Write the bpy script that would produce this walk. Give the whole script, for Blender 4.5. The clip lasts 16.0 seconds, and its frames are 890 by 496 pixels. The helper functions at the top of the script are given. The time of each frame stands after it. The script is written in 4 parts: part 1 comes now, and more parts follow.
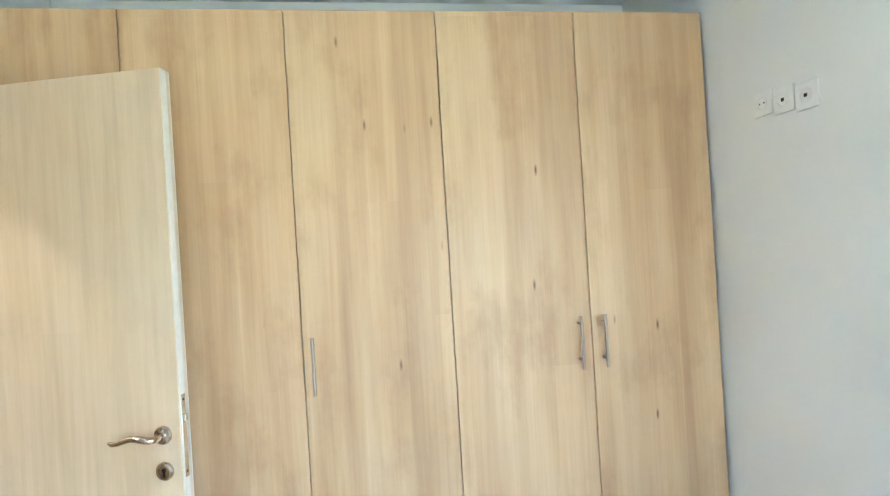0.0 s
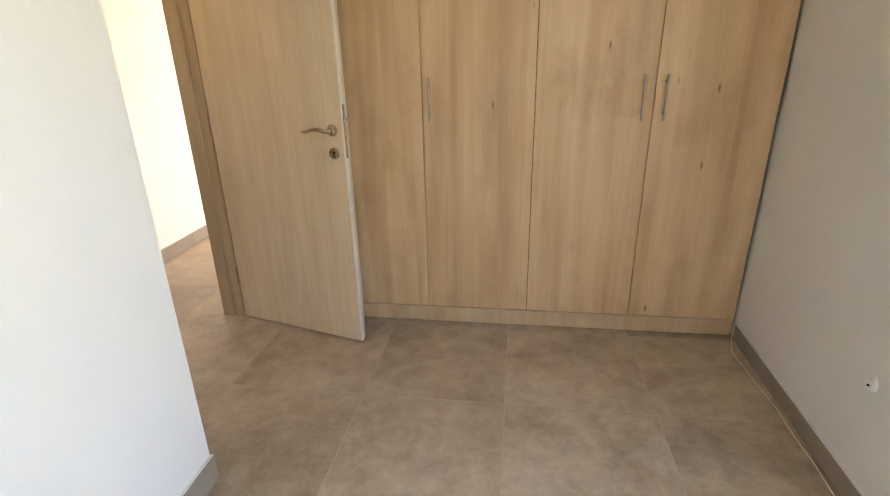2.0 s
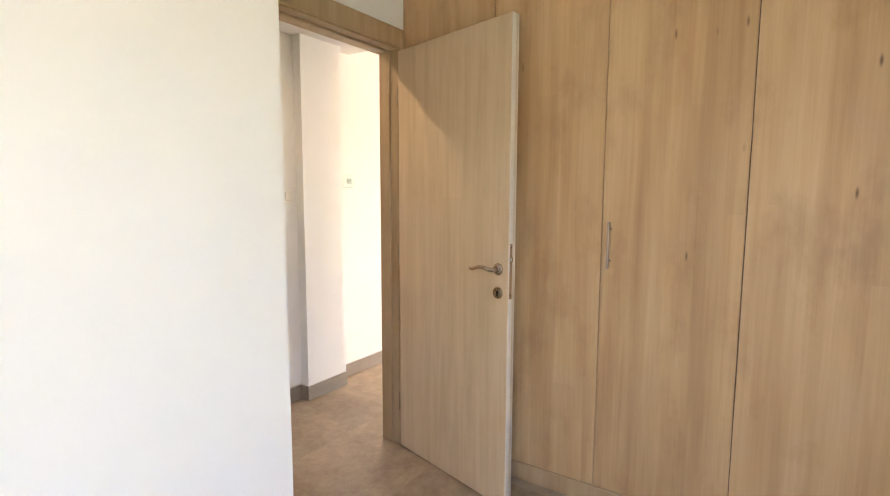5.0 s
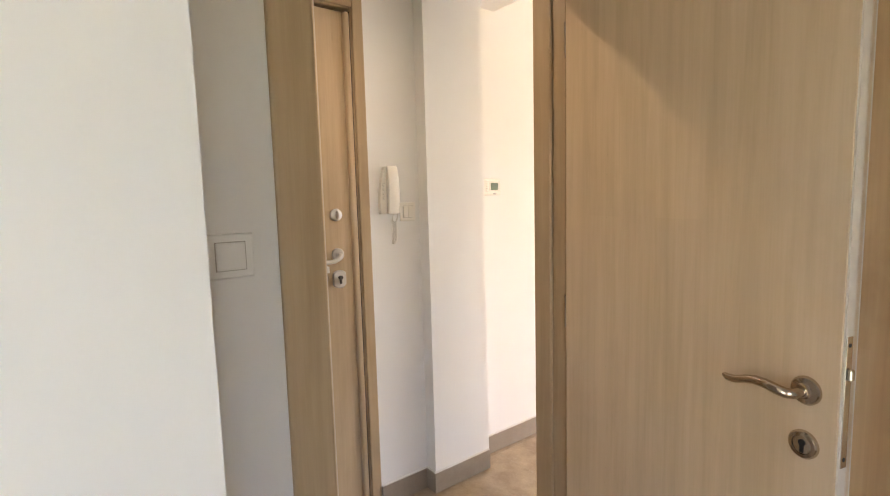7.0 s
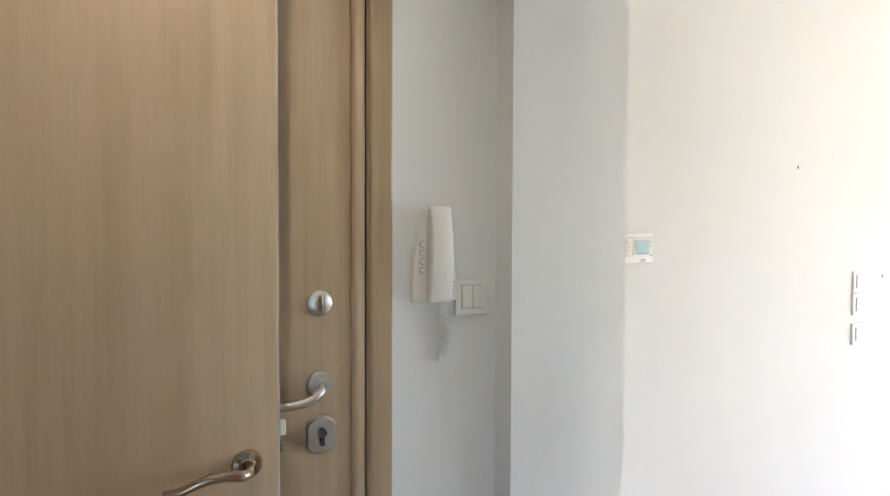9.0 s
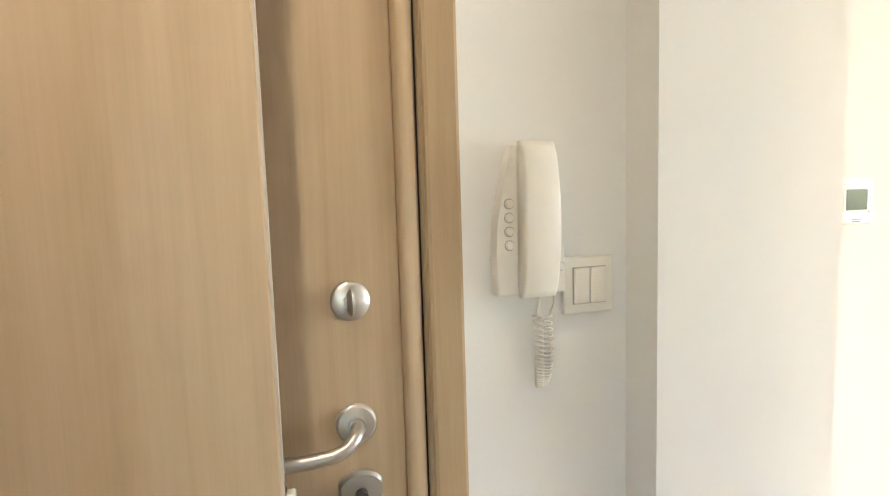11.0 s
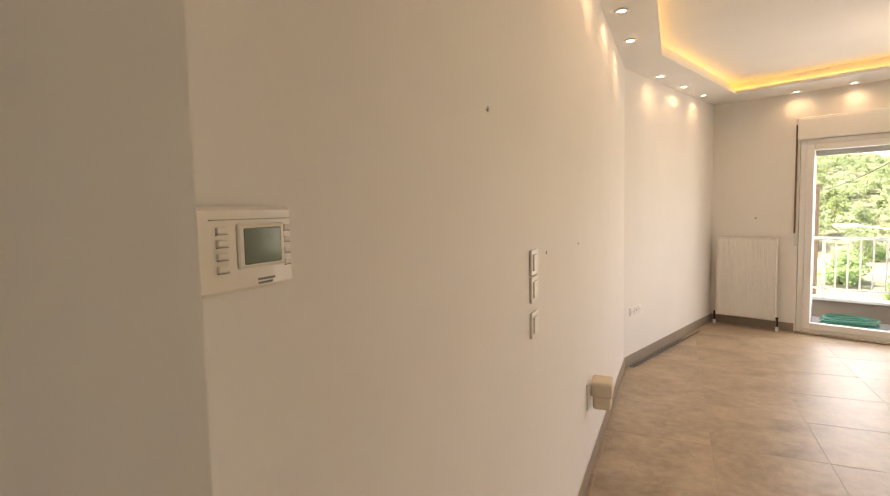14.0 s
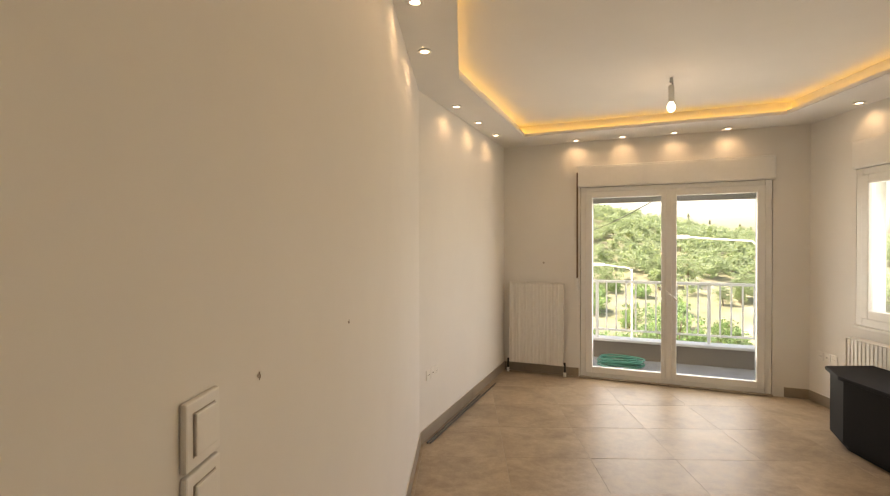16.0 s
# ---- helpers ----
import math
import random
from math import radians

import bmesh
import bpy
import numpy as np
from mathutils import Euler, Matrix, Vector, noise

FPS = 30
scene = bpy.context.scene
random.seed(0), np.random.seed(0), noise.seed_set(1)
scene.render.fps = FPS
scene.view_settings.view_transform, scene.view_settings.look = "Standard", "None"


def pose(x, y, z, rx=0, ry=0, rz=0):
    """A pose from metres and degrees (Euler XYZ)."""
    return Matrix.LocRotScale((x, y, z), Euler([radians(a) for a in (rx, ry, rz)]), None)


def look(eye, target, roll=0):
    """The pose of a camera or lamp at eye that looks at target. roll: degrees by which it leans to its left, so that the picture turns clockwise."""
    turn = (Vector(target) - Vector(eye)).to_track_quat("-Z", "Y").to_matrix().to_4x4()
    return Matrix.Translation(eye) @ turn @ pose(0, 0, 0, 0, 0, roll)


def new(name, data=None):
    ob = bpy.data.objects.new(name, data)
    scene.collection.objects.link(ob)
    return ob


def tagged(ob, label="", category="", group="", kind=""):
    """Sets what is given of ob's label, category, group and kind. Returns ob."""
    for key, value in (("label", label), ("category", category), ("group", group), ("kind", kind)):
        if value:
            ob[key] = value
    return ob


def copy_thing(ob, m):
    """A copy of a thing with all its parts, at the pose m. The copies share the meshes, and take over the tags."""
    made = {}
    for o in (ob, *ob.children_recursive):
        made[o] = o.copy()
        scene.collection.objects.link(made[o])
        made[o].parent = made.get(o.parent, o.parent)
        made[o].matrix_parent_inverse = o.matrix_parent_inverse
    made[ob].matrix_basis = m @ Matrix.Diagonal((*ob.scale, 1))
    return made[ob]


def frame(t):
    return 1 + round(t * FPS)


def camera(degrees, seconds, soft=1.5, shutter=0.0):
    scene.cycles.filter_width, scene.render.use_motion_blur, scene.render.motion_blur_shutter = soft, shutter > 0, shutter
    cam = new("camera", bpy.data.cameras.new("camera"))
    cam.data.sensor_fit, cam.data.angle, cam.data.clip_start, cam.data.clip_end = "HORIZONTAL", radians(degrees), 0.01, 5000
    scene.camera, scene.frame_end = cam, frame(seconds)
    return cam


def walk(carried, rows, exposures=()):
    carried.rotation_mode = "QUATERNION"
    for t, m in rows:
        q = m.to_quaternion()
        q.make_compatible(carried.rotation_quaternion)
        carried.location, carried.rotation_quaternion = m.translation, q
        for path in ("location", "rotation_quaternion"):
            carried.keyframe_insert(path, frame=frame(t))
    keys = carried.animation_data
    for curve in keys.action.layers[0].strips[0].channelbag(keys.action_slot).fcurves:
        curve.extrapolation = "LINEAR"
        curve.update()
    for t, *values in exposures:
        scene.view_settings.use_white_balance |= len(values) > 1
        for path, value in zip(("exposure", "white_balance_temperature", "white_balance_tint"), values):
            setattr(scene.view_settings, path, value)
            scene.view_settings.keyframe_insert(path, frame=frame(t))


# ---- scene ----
cam = camera(82.7, 16.0, 1.15)
PATH = [
    (0, (1.295, -1.743, 1.52), (1.58, 0.236, 1.522), -3.5),
    (0.3, (1.28, -1.861, 1.534), (1.421, 0.133, 1.487), -3.0),
    (0.5, (1.269, -1.907, 1.525), (1.352, 0.089, 1.449), -2.7),
    (1, (1.329, -2.064, 1.482), (1.308, -0.083, 1.206), -0.7),
    (1.5, (1.441, -2.214, 1.404), (1.257, -0.287, 0.901), -0.8),
    (2, (1.482, -2.368, 1.359), (1.214, -0.524, 0.634), -1.2),
    (2.5, (1.522, -2.55, 1.341), (1.247, -0.758, 0.497), -0.4),
    (3, (1.705, -2.593, 1.314), (1.309, -0.835, 0.447), 0.8),
    (3.5, (1.864, -2.595, 1.329), (1.271, -0.827, 0.605), 1.0),
    (4, (1.887, -2.508, 1.344), (1.113, -0.726, 0.87), 0.8),
    (4.5, (1.807, -2.321, 1.343), (0.898, -0.563, 1.054), 0.8),
    (5, (1.666, -2.1, 1.365), (0.562, -0.446, 1.15), 0.2),
    (5.2, (1.62, -2.019, 1.366), (0.439, -0.418, 1.158), 0.0),
    (7.3, (0.862, -1.145, 1.439), (-0.784, -0.024, 1.25), -1.3),
    (7.5, (0.781, -1.063, 1.46), (-0.919, -0.023, 1.291), -1.0),
    (8, (0.556, -0.87, 1.487), (-1.217, 0.048, 1.375), -0.5),
    (8.5, (0.338, -0.726, 1.509), (-1.432, 0.201, 1.427), -0.5),
    (8.8, (0.179, -0.627, 1.493), (-1.591, 0.299, 1.402), -0.7),
    (9, (0.081, -0.561, 1.483), (-1.709, 0.33, 1.43), 0.2),
    (9.2, (0.013, -0.513, 1.475), (-1.785, 0.362, 1.469), 0.0),
    (11.3, (-0.296, -0.401, 1.464), (-2.232, 0.01, 1.177), -2.7),
    (11.5, (-0.274, -0.42, 1.462), (-2.225, -0.137, 1.124), -2.9),
    (12, (-0.255, -0.434, 1.46), (-2.208, -0.146, 1.145), -3.7),
    (12.5, (-0.355, -0.375, 1.474), (-2.152, 0.461, 1.201), -3.0),
    (13, (-0.489, -0.244, 1.487), (-1.852, 1.208, 1.301), -2.5),
    (13.2, (-0.499, -0.203, 1.491), (-1.707, 1.381, 1.311), -2.6),
    (13.5, (-0.539, -0.104, 1.495), (-1.55, 1.611, 1.308), -2.1),
    (14, (-0.543, 0.158, 1.482), (-1.373, 1.971, 1.331), -1.3),
    (14.5, (-0.547, 0.389, 1.51), (-1.236, 2.264, 1.416), -0.2),
    (15, (-0.62, 0.646, 1.526), (-1.116, 2.583, 1.478), -0.1),
    (15.5, (-0.665, 0.875, 1.543), (-0.97, 2.852, 1.517), -0.4),
    (16, (-0.634, 1.141, 1.536), (-0.705, 3.14, 1.515), -0.1),
]
EXPO = [(0, 5.48, 5400, 8), (0.4, 5.22, 5750, 10), (0.7, 4.8, 6300, 12), (1.5, 4.45, 7000, 19), (2.0, 4.44, 7300, 21), (2.5, 4.45, 8000, 28), (3.5, 4.2, 9000, 34), (4.5, 4.42, 7600, 28), (5.2, 4.5, 7200, 25), (7.3, 4.2, 7100, 25), (8.2, 4.2, 6200, 16), (8.5, 4.15, 6000, 14), (9.2, 3.78, 5700, 16), (11.3, 4.5, 6500, 15), (12.3, 4.45, 6100, 14), (13.0, 3.4, 6100, 15), (13.5, 2.78, 7400, 20), (14.0, 2.46, 8500, 26), (14.5, 2.2, 9200, 29), (15.2, 2.0, 9300, 27), (16, 1.95, 9000, 23)]
walk(cam, [(t, look(eye, target, roll)) for t, eye, target, roll in PATH], EXPO)

# ---- world, sun and large lights ----
SUN_EL, SUN_AZ = radians(54), radians(255)
world = bpy.data.worlds.new("sky")
scene.world = world
world.use_nodes = True
wn = world.node_tree
sky = wn.nodes.new("ShaderNodeTexSky")
sky.sky_type, sky.sun_disc = "NISHITA", False
sky.sun_elevation, sky.sun_rotation = SUN_EL, SUN_AZ
sky.dust_density = 2.5
wn.links.new(sky.outputs[0], wn.nodes["Background"].inputs[0])
wn.nodes["Background"].inputs[1].default_value = 0.15


def lamp(name, kind, m, energy, color=(1, 1, 1), **settings):
    data = bpy.data.lights.new(name, kind)
    data.energy, data.color = energy, color
    if kind == "AREA":
        data.shape, data.size, data.size_y = "RECTANGLE", settings["size"], settings["size_y"]
    if kind == "SPOT":
        data.spot_size, data.spot_blend, data.shadow_soft_size = radians(settings["cone"]), settings["blend"], settings["soft"]
    if kind == "SUN":
        data.angle = radians(0.6)
    ob = new(name, data)
    ob.matrix_world = m
    return ob


sun_way = Vector((math.sin(SUN_AZ) * math.cos(SUN_EL), math.cos(SUN_AZ) * math.cos(SUN_EL), math.sin(SUN_EL)))
lamp("sun", "SUN", look(sun_way * 50, (0, 0, 0)), 5.0, (1.0, 0.975, 0.93))

# ---- plan, in metres: bedroom south, hall west, living room north ----
H = 2.68                       # underside of the ceilings and of the soffit
TOP = 2.81                     # raised field of the living room ceiling
XW = -0.965                    # long wall of the living room
XI = -0.93                     # wall with the entry phone
XL = 0.492                     # bedroom wall that ends before the door
XR = 2.585                     # bedroom wall with the balcony door
SKEW = pose(XR, 0, 0, 0, 0, -1.5) @ pose(-XR, 0, 0)   # the balcony wall of the bedroom runs slightly inwards
BEND = Vector((XW, 4.94))
CORNER = Vector((-0.135, 7.289))
U = Vector((math.cos(radians(21.2)), -math.sin(radians(21.2))))   # along the balcony wall
N = Vector((-U.y, U.x))                                           # out of the room
CORNER2 = CORNER + 3.08 * U
FAR = pose(CORNER.x, CORNER.y, 0, 0, 0, -21.2)                    # local frame of the balcony wall
SEC_A = math.degrees(math.atan2(CORNER.y - BEND.y, CORNER.x - BEND.x))
SEC_L = (CORNER - BEND).length

# window light: the sky as it comes through the glazed openings, and two added fills
lamp("bedroom_daylight", "AREA", look((XR + 0.05, -1.95, 1.2), (0, -1.95, 1.1)), 0.05, (0.50, 0.77, 1.0), size=1.2, size_y=1.9)
# added fill from an unseen back window, brightens wardrobe and door leaf
lamp("bedroom_back_daylight", "AREA", look((1.88, -3.98, 1.45), (1.6, 0, 1.0)), 0.40, (1.0, 0.95, 0.88), size=0.85, size_y=1.2)
lamp("balcony_daylight", "AREA", FAR @ look((1.83, 0.35, 1.15), (1.83, -3, 0.9)), 9.4, (0.86, 0.95, 1.0), size=1.5, size_y=1.8)
# added warm fill at an unseen side door, turns the near wall amber
lamp("kitchen_daylight", "AREA", look((3.06, 2.2, 1.3), (0, 2.0, 1.0)), 3.0, (1.0, 0.64, 0.31), size=1.2, size_y=1.7)
lamp("side_window_daylight", "AREA", look((3.06, 4.9, 1.6), (0, 4.7, 1.2)), 3.0, (0.88, 0.95, 1.0), size=1.2, size_y=1.1)


# ---- materials ----
def shader(name, color, rough=0.5, metal=0.0):
    mat = bpy.data.materials.new(name)
    mat.use_nodes = True
    b = mat.node_tree.nodes["Principled BSDF"]
    b.inputs["Base Color"].default_value = (*color, 1)
    b.inputs["Roughness"].default_value = rough
    b.inputs["Metallic"].default_value = metal
    return mat, mat.node_tree, b


def node(nt, kind, **values):
    n = nt.nodes.new(kind)
    for key, value in values.items():
        if key in n.inputs:
            n.inputs[key].default_value = value
    return n


def coords(nt, scale=(1, 1, 1), jitter=0.0):
    """Object coordinates, stretched, and shifted from object to object."""
    tc = nt.nodes.new("ShaderNodeTexCoord")
    mp = nt.nodes.new("ShaderNodeMapping")
    mp.inputs["Scale"].default_value = scale
    src = tc.outputs["Object"]
    if jitter:
        info = nt.nodes.new("ShaderNodeObjectInfo")
        mul = nt.nodes.new("ShaderNodeMath")
        mul.operation, mul.inputs[1].default_value = "MULTIPLY", jitter
        nt.links.new(info.outputs["Random"], mul.inputs[0])
        add = nt.nodes.new("ShaderNodeVectorMath")
        add.operation = "ADD"
        nt.links.new(src, add.inputs[0])
        nt.links.new(mul.outputs[0], add.inputs[1])
        src = add.outputs[0]
    nt.links.new(src, mp.inputs[0])
    return mp.outputs[0]


def noise_tex(nt, vec, scale, detail=4.0, rough=0.55, distortion=0.0):
    n = nt.nodes.new("ShaderNodeTexNoise")
    n.inputs["Scale"].default_value, n.inputs["Detail"].default_value = scale, detail
    n.inputs["Roughness"].default_value, n.inputs["Distortion"].default_value = rough, distortion
    nt.links.new(vec, n.inputs["Vector"])
    return n.outputs[0]


def ramp(nt, fac, *stops):
    r = nt.nodes.new("ShaderNodeValToRGB")
    while len(r.color_ramp.elements) < len(stops):
        r.color_ramp.elements.new(0.5)
    for e, (pos, color) in zip(r.color_ramp.elements, stops):
        e.position, e.color = pos, (*color, 1)
    nt.links.new(fac, r.inputs[0])
    return r.outputs[0]


def mix(nt, fac, a, b, mode="MIX"):
    m = nt.nodes.new("ShaderNodeMix")
    m.data_type, m.blend_type = "RGBA", mode
    for socket, value in ((m.inputs[0], fac), (m.inputs[6], a), (m.inputs[7], b)):
        if isinstance(value, (int, float)):
            socket.default_value = value
        elif isinstance(value, tuple):
            socket.default_value = (*value, 1)
        else:
            nt.links.new(value, socket)
    return m.outputs[2]


def bump(nt, b, height, strength, distance=0.002):
    n = nt.nodes.new("ShaderNodeBump")
    n.inputs["Strength"].default_value, n.inputs["Distance"].default_value = strength, distance
    nt.links.new(height, n.inputs["Height"])
    nt.links.new(n.outputs[0], b.inputs["Normal"])


def plaster(name, color):
    mat, nt, b = shader(name, color, 0.75)
    v = coords(nt)
    big = noise_tex(nt, v, 1.3, 5, 0.6)
    fine = noise_tex(nt, v, 160, 3, 0.6)
    dark = tuple(c * 0.95 for c in color)
    nt.links.new(ramp(nt, big, (0.3, dark), (0.7, color)), b.inputs["Base Color"])
    bump(nt, b, fine, 0.12, 0.001)
    return mat


def oak(name, pale, mid, dark, grain=1.0, knots=0.5, rough=0.45, jitter=13.0, staves=0.0, wide=0.1):
    """Wood decor with upright grain: broad bands, fine fibres, a few knots and short dark flecks."""
    mat, nt, b = shader(name, mid, rough)
    v = coords(nt, (1, 1, 0.09), jitter)
    bands = noise_tex(nt, coords(nt, (1, 1, 0.07), jitter), 8.5 * grain, 4, 0.6, 0.35)
    streaks = noise_tex(nt, coords(nt, (1, 1, 0.035), jitter * 0.7), 24 * grain, 3, 0.6, 0.4)
    fibres = noise_tex(nt, coords(nt, (1, 1, 0.02), jitter), 170 * grain, 4, 0.65)
    cloud = noise_tex(nt, coords(nt, (1, 1, 0.4), jitter), 2.4, 3, 0.5)
    base = ramp(nt, bands, (0.36, dark), (0.48, mid), (0.60, pale))
    base = mix(nt, 0.30, base, ramp(nt, streaks, (0.34, dark), (0.60, pale)))
    base = mix(nt, 0.15, base, ramp(nt, fibres, (0.38, dark), (0.60, pale)))
    base = mix(nt, 0.30, base, ramp(nt, cloud, (0.38, mid), (0.62, pale)))
    if staves:
        sep = nt.nodes.new("ShaderNodeSeparateXYZ")
        nt.links.new(coords(nt, (1, 1, 1), jitter), sep.inputs[0])
        turned = nt.nodes.new("ShaderNodeCombineXYZ")
        nt.links.new(sep.outputs[2], turned.inputs[0])
        nt.links.new(sep.outputs[0], turned.inputs[1])
        for w, long, share in ((wide, 3.4, 1.0), (wide * 0.37, 1.9, 0.55)):
            cells = nt.nodes.new("ShaderNodeTexBrick")
            cells.offset, cells.offset_frequency = 0.37, 2
            for key, value in (("Scale", 1.0), ("Mortar Size", 0.0), ("Brick Width", long), ("Row Height", w)):
                cells.inputs[key].default_value = value
            d = staves * share
            cells.inputs["Color1"].default_value = (1 - d, 1 - 1.12 * d, 1 - 1.3 * d, 1)
            cells.inputs["Color2"].default_value = (1 + 0.45 * d, 1 + 0.45 * d, 1 + 0.45 * d, 1)
            nt.links.new(turned.outputs[0], cells.inputs["Vector"])
            base = mix(nt, 1.0, base, cells.outputs["Color"], "MULTIPLY")
        smudge = noise_tex(nt, coords(nt, (1, 1, 0.5), jitter * 0.4), 6.5, 5, 0.62)
        base = mix(nt, 0.9, base, ramp(nt, smudge, (0.30, (1 - 2.2 * staves, 1 - 2.6 * staves, 1 - 3.0 * staves)), (0.48, (1, 1, 1))), "MULTIPLY")
    if knots:
        for size, edge, low, jit in ((5.4, 0.060, 0.42, jitter), (11.0, 0.075, 0.44, jitter * 0.6)):
            spot = nt.nodes.new("ShaderNodeTexVoronoi")
            spot.inputs["Scale"].default_value = size
            nt.links.new(coords(nt, (1, 1, 0.27), jit), spot.inputs["Vector"])
            knot = ramp(nt, spot.outputs["Distance"], (0.015, (1, 1, 1)), (edge, (0, 0, 0)))
            gate = ramp(nt, noise_tex(nt, coords(nt, (1, 1, 0.3), jit), 2.3, 2), (low, (0, 0, 0)), (low + 0.06, (1, 1, 1)))
            both = mix(nt, 1.0, knot, gate, "MULTIPLY")
            fac = mix(nt, 1.0, both, (knots, knots, knots), "MULTIPLY")
            base = mix(nt, fac, base, tuple(c * 0.42 for c in dark))
    nt.links.new(base, b.inputs["Base Color"])
    bump(nt, b, fibres, 0.15, 0.0006)
    return mat


def concrete_tile(name, a, b_, c, rough=0.38):
    """Porcelain tile in a cloudy cement decor; every tile has its own clouds."""
    mat, nt, b = shader(name, a, rough)
    v = coords(nt, (1, 1, 1), 29.0)
    big = noise_tex(nt, v, 2.0, 7, 0.66, 0.7)
    mid = noise_tex(nt, v, 12, 7, 0.7, 0.3)
    fine = noise_tex(nt, v, 120, 3, 0.6)
    base = ramp(nt, big, (0.34, a), (0.5, b_), (0.67, c))
    base = mix(nt, 0.42, base, ramp(nt, mid, (0.36, a), (0.64, c)))
    base = mix(nt, 0.10, base, ramp(nt, fine, (0.4, a), (0.6, c)))
    info = nt.nodes.new("ShaderNodeObjectInfo")
    tone = ramp(nt, info.outputs["Random"], (0.0, (0.95, 0.95, 0.95)), (1.0, (1.04, 1.04, 1.04)))
    base = mix(nt, 1.0, base, tone, "MULTIPLY")
    nt.links.new(base, b.inputs["Base Color"])
    r = ramp(nt, mid, (0.3, (rough - 0.07,) * 3), (0.7, (rough + 0.1,) * 3))
    nt.links.new(r, b.inputs["Roughness"])
    bump(nt, b, fine, 0.06, 0.0008)
    return mat


def plain(name, color, rough=0.4, metal=0.0, grain=60.0, depth=0.08, vary=0.92):
    mat, nt, b = shader(name, color, rough, metal)
    v = coords(nt, (1, 1, 1), 3.0)
    n = noise_tex(nt, v, grain, 3, 0.6)
    nt.links.new(ramp(nt, n, (0.3, tuple(c * vary for c in color)), (0.7, color)), b.inputs["Base Color"])
    bump(nt, b, n, depth, 0.0006)
    return mat


def brushed(name, color, rough):
    mat, nt, b = shader(name, color, rough, 1.0)
    n = noise_tex(nt, coords(nt, (1, 1, 14), 5.0), 90, 3, 0.6)
    nt.links.new(ramp(nt, n, (0.3, (rough * 0.93,) * 3), (0.7, (rough * 1.08,) * 3)), b.inputs["Roughness"])
    return mat


def glow(name, color, strength):
    mat, nt, b = shader(name, color, 0.6)
    b.inputs["Emission Color"].default_value = (*color, 1)
    b.inputs["Emission Strength"].default_value = strength
    return mat


PAINT = plaster("wall_paint", (0.80, 0.785, 0.755))
CEIL = plaster("ceiling_paint", (0.82, 0.81, 0.79))
OAK = oak("wardrobe_oak", (0.66, 0.462, 0.262), (0.56, 0.352, 0.178), (0.38, 0.22, 0.098), 0.8, 1.0, staves=0.075, wide=0.103)
OAK_EDGE = oak("wardrobe_oak_edge", (0.56, 0.40, 0.24), (0.47, 0.32, 0.18), (0.36, 0.23, 0.12), 1.0, 0.0)
LEAF = oak("door_limed_oak", (0.69, 0.54, 0.37), (0.62, 0.472, 0.305), (0.515, 0.385, 0.235), 2.0, 0.0, 0.36, staves=0.03, wide=0.12)
CASE = oak("door_frame_oak", (0.49, 0.36, 0.222), (0.42, 0.30, 0.175), (0.35, 0.24, 0.132), 2.2, 0.0, 0.42)
ENTRY = oak("entrance_door_oak", (0.61, 0.47, 0.315), (0.53, 0.395, 0.25), (0.43, 0.31, 0.19), 1.6, 0.2, 0.42, staves=0.03, wide=0.12)
# paler than the leaf: the light on its end edge put into the colour
EDGE = plain("pale_lit_edge", (0.72, 0.66, 0.58), 0.45)
TILE = concrete_tile("floor_tile_cement", (0.245, 0.176, 0.112), (0.405, 0.308, 0.213), (0.545, 0.44, 0.325), 0.40)
SKIRT = concrete_tile("skirting_tile_cement", (0.24, 0.195, 0.15), (0.285, 0.235, 0.185), (0.34, 0.285, 0.225), 0.45)
GROUT = plain("grout", (0.50, 0.43, 0.35), 0.9, 0.0, 200, 0.2, 0.85)
CAULK = plain("white_caulk", (0.72, 0.69, 0.64), 0.8)
NICKEL = brushed("satin_nickel", (0.62, 0.58, 0.53), 0.22)
STEEL = brushed("brushed_steel", (0.66, 0.65, 0.63), 0.38)
HANDLE = brushed("warm_satin_nickel", (0.40, 0.325, 0.255), 0.30)
CLEAR = plain("clear_plastic", (0.50, 0.40, 0.27), 0.15, 0, 30, 0.02, 0.97)
DARKBRONZE = brushed("dark_bronze", (0.13, 0.085, 0.05), 0.3)
BRONZE = brushed("polished_nickel_bronze", (0.52, 0.44, 0.36), 0.16)
DARK = plain("dark_recess", (0.02, 0.018, 0.016), 0.8)
PLASTIC = plain("white_plastic", (0.80, 0.79, 0.76), 0.35, 0, 30, 0.02, 0.97)
IVORY = plain("ivory_plastic", (0.80, 0.762, 0.69), 0.35, 0, 30, 0.02, 0.96)
PVC = plain("white_pvc", (0.82, 0.82, 0.80), 0.3, 0, 20, 0.02, 0.97)
ENAMEL = plain("radiator_enamel", (0.80, 0.78, 0.73), 0.35, 0, 20, 0.02, 0.97)
RAILPAINT = plain("white_rail_paint", (0.80, 0.81, 0.81), 0.4, 0, 15, 0.1, 0.9)
BLACK = plain("black_lacquer", (0.008, 0.008, 0.009), 0.65, 0, 40, 0.05, 0.8)
BLACK.node_tree.nodes["Principled BSDF"].inputs["Specular IOR Level"].default_value = 0.15
RUBBER = plain("green_hose_rubber", (0.03, 0.28, 0.19), 0.45, 0, 30, 0.1, 0.8)
STRAP = plain("brown_strap_webbing", (0.20, 0.13, 0.08), 0.85, 0, 400, 0.3, 0.7)
GREYBAR = plain("grey_aluminium", (0.42, 0.42, 0.42), 0.4, 0.7)
CABLE = plain("white_cable", (0.70, 0.68, 0.63), 0.5)
SWGAP = plain("switch_gap", (0.42, 0.39, 0.34), 0.6)
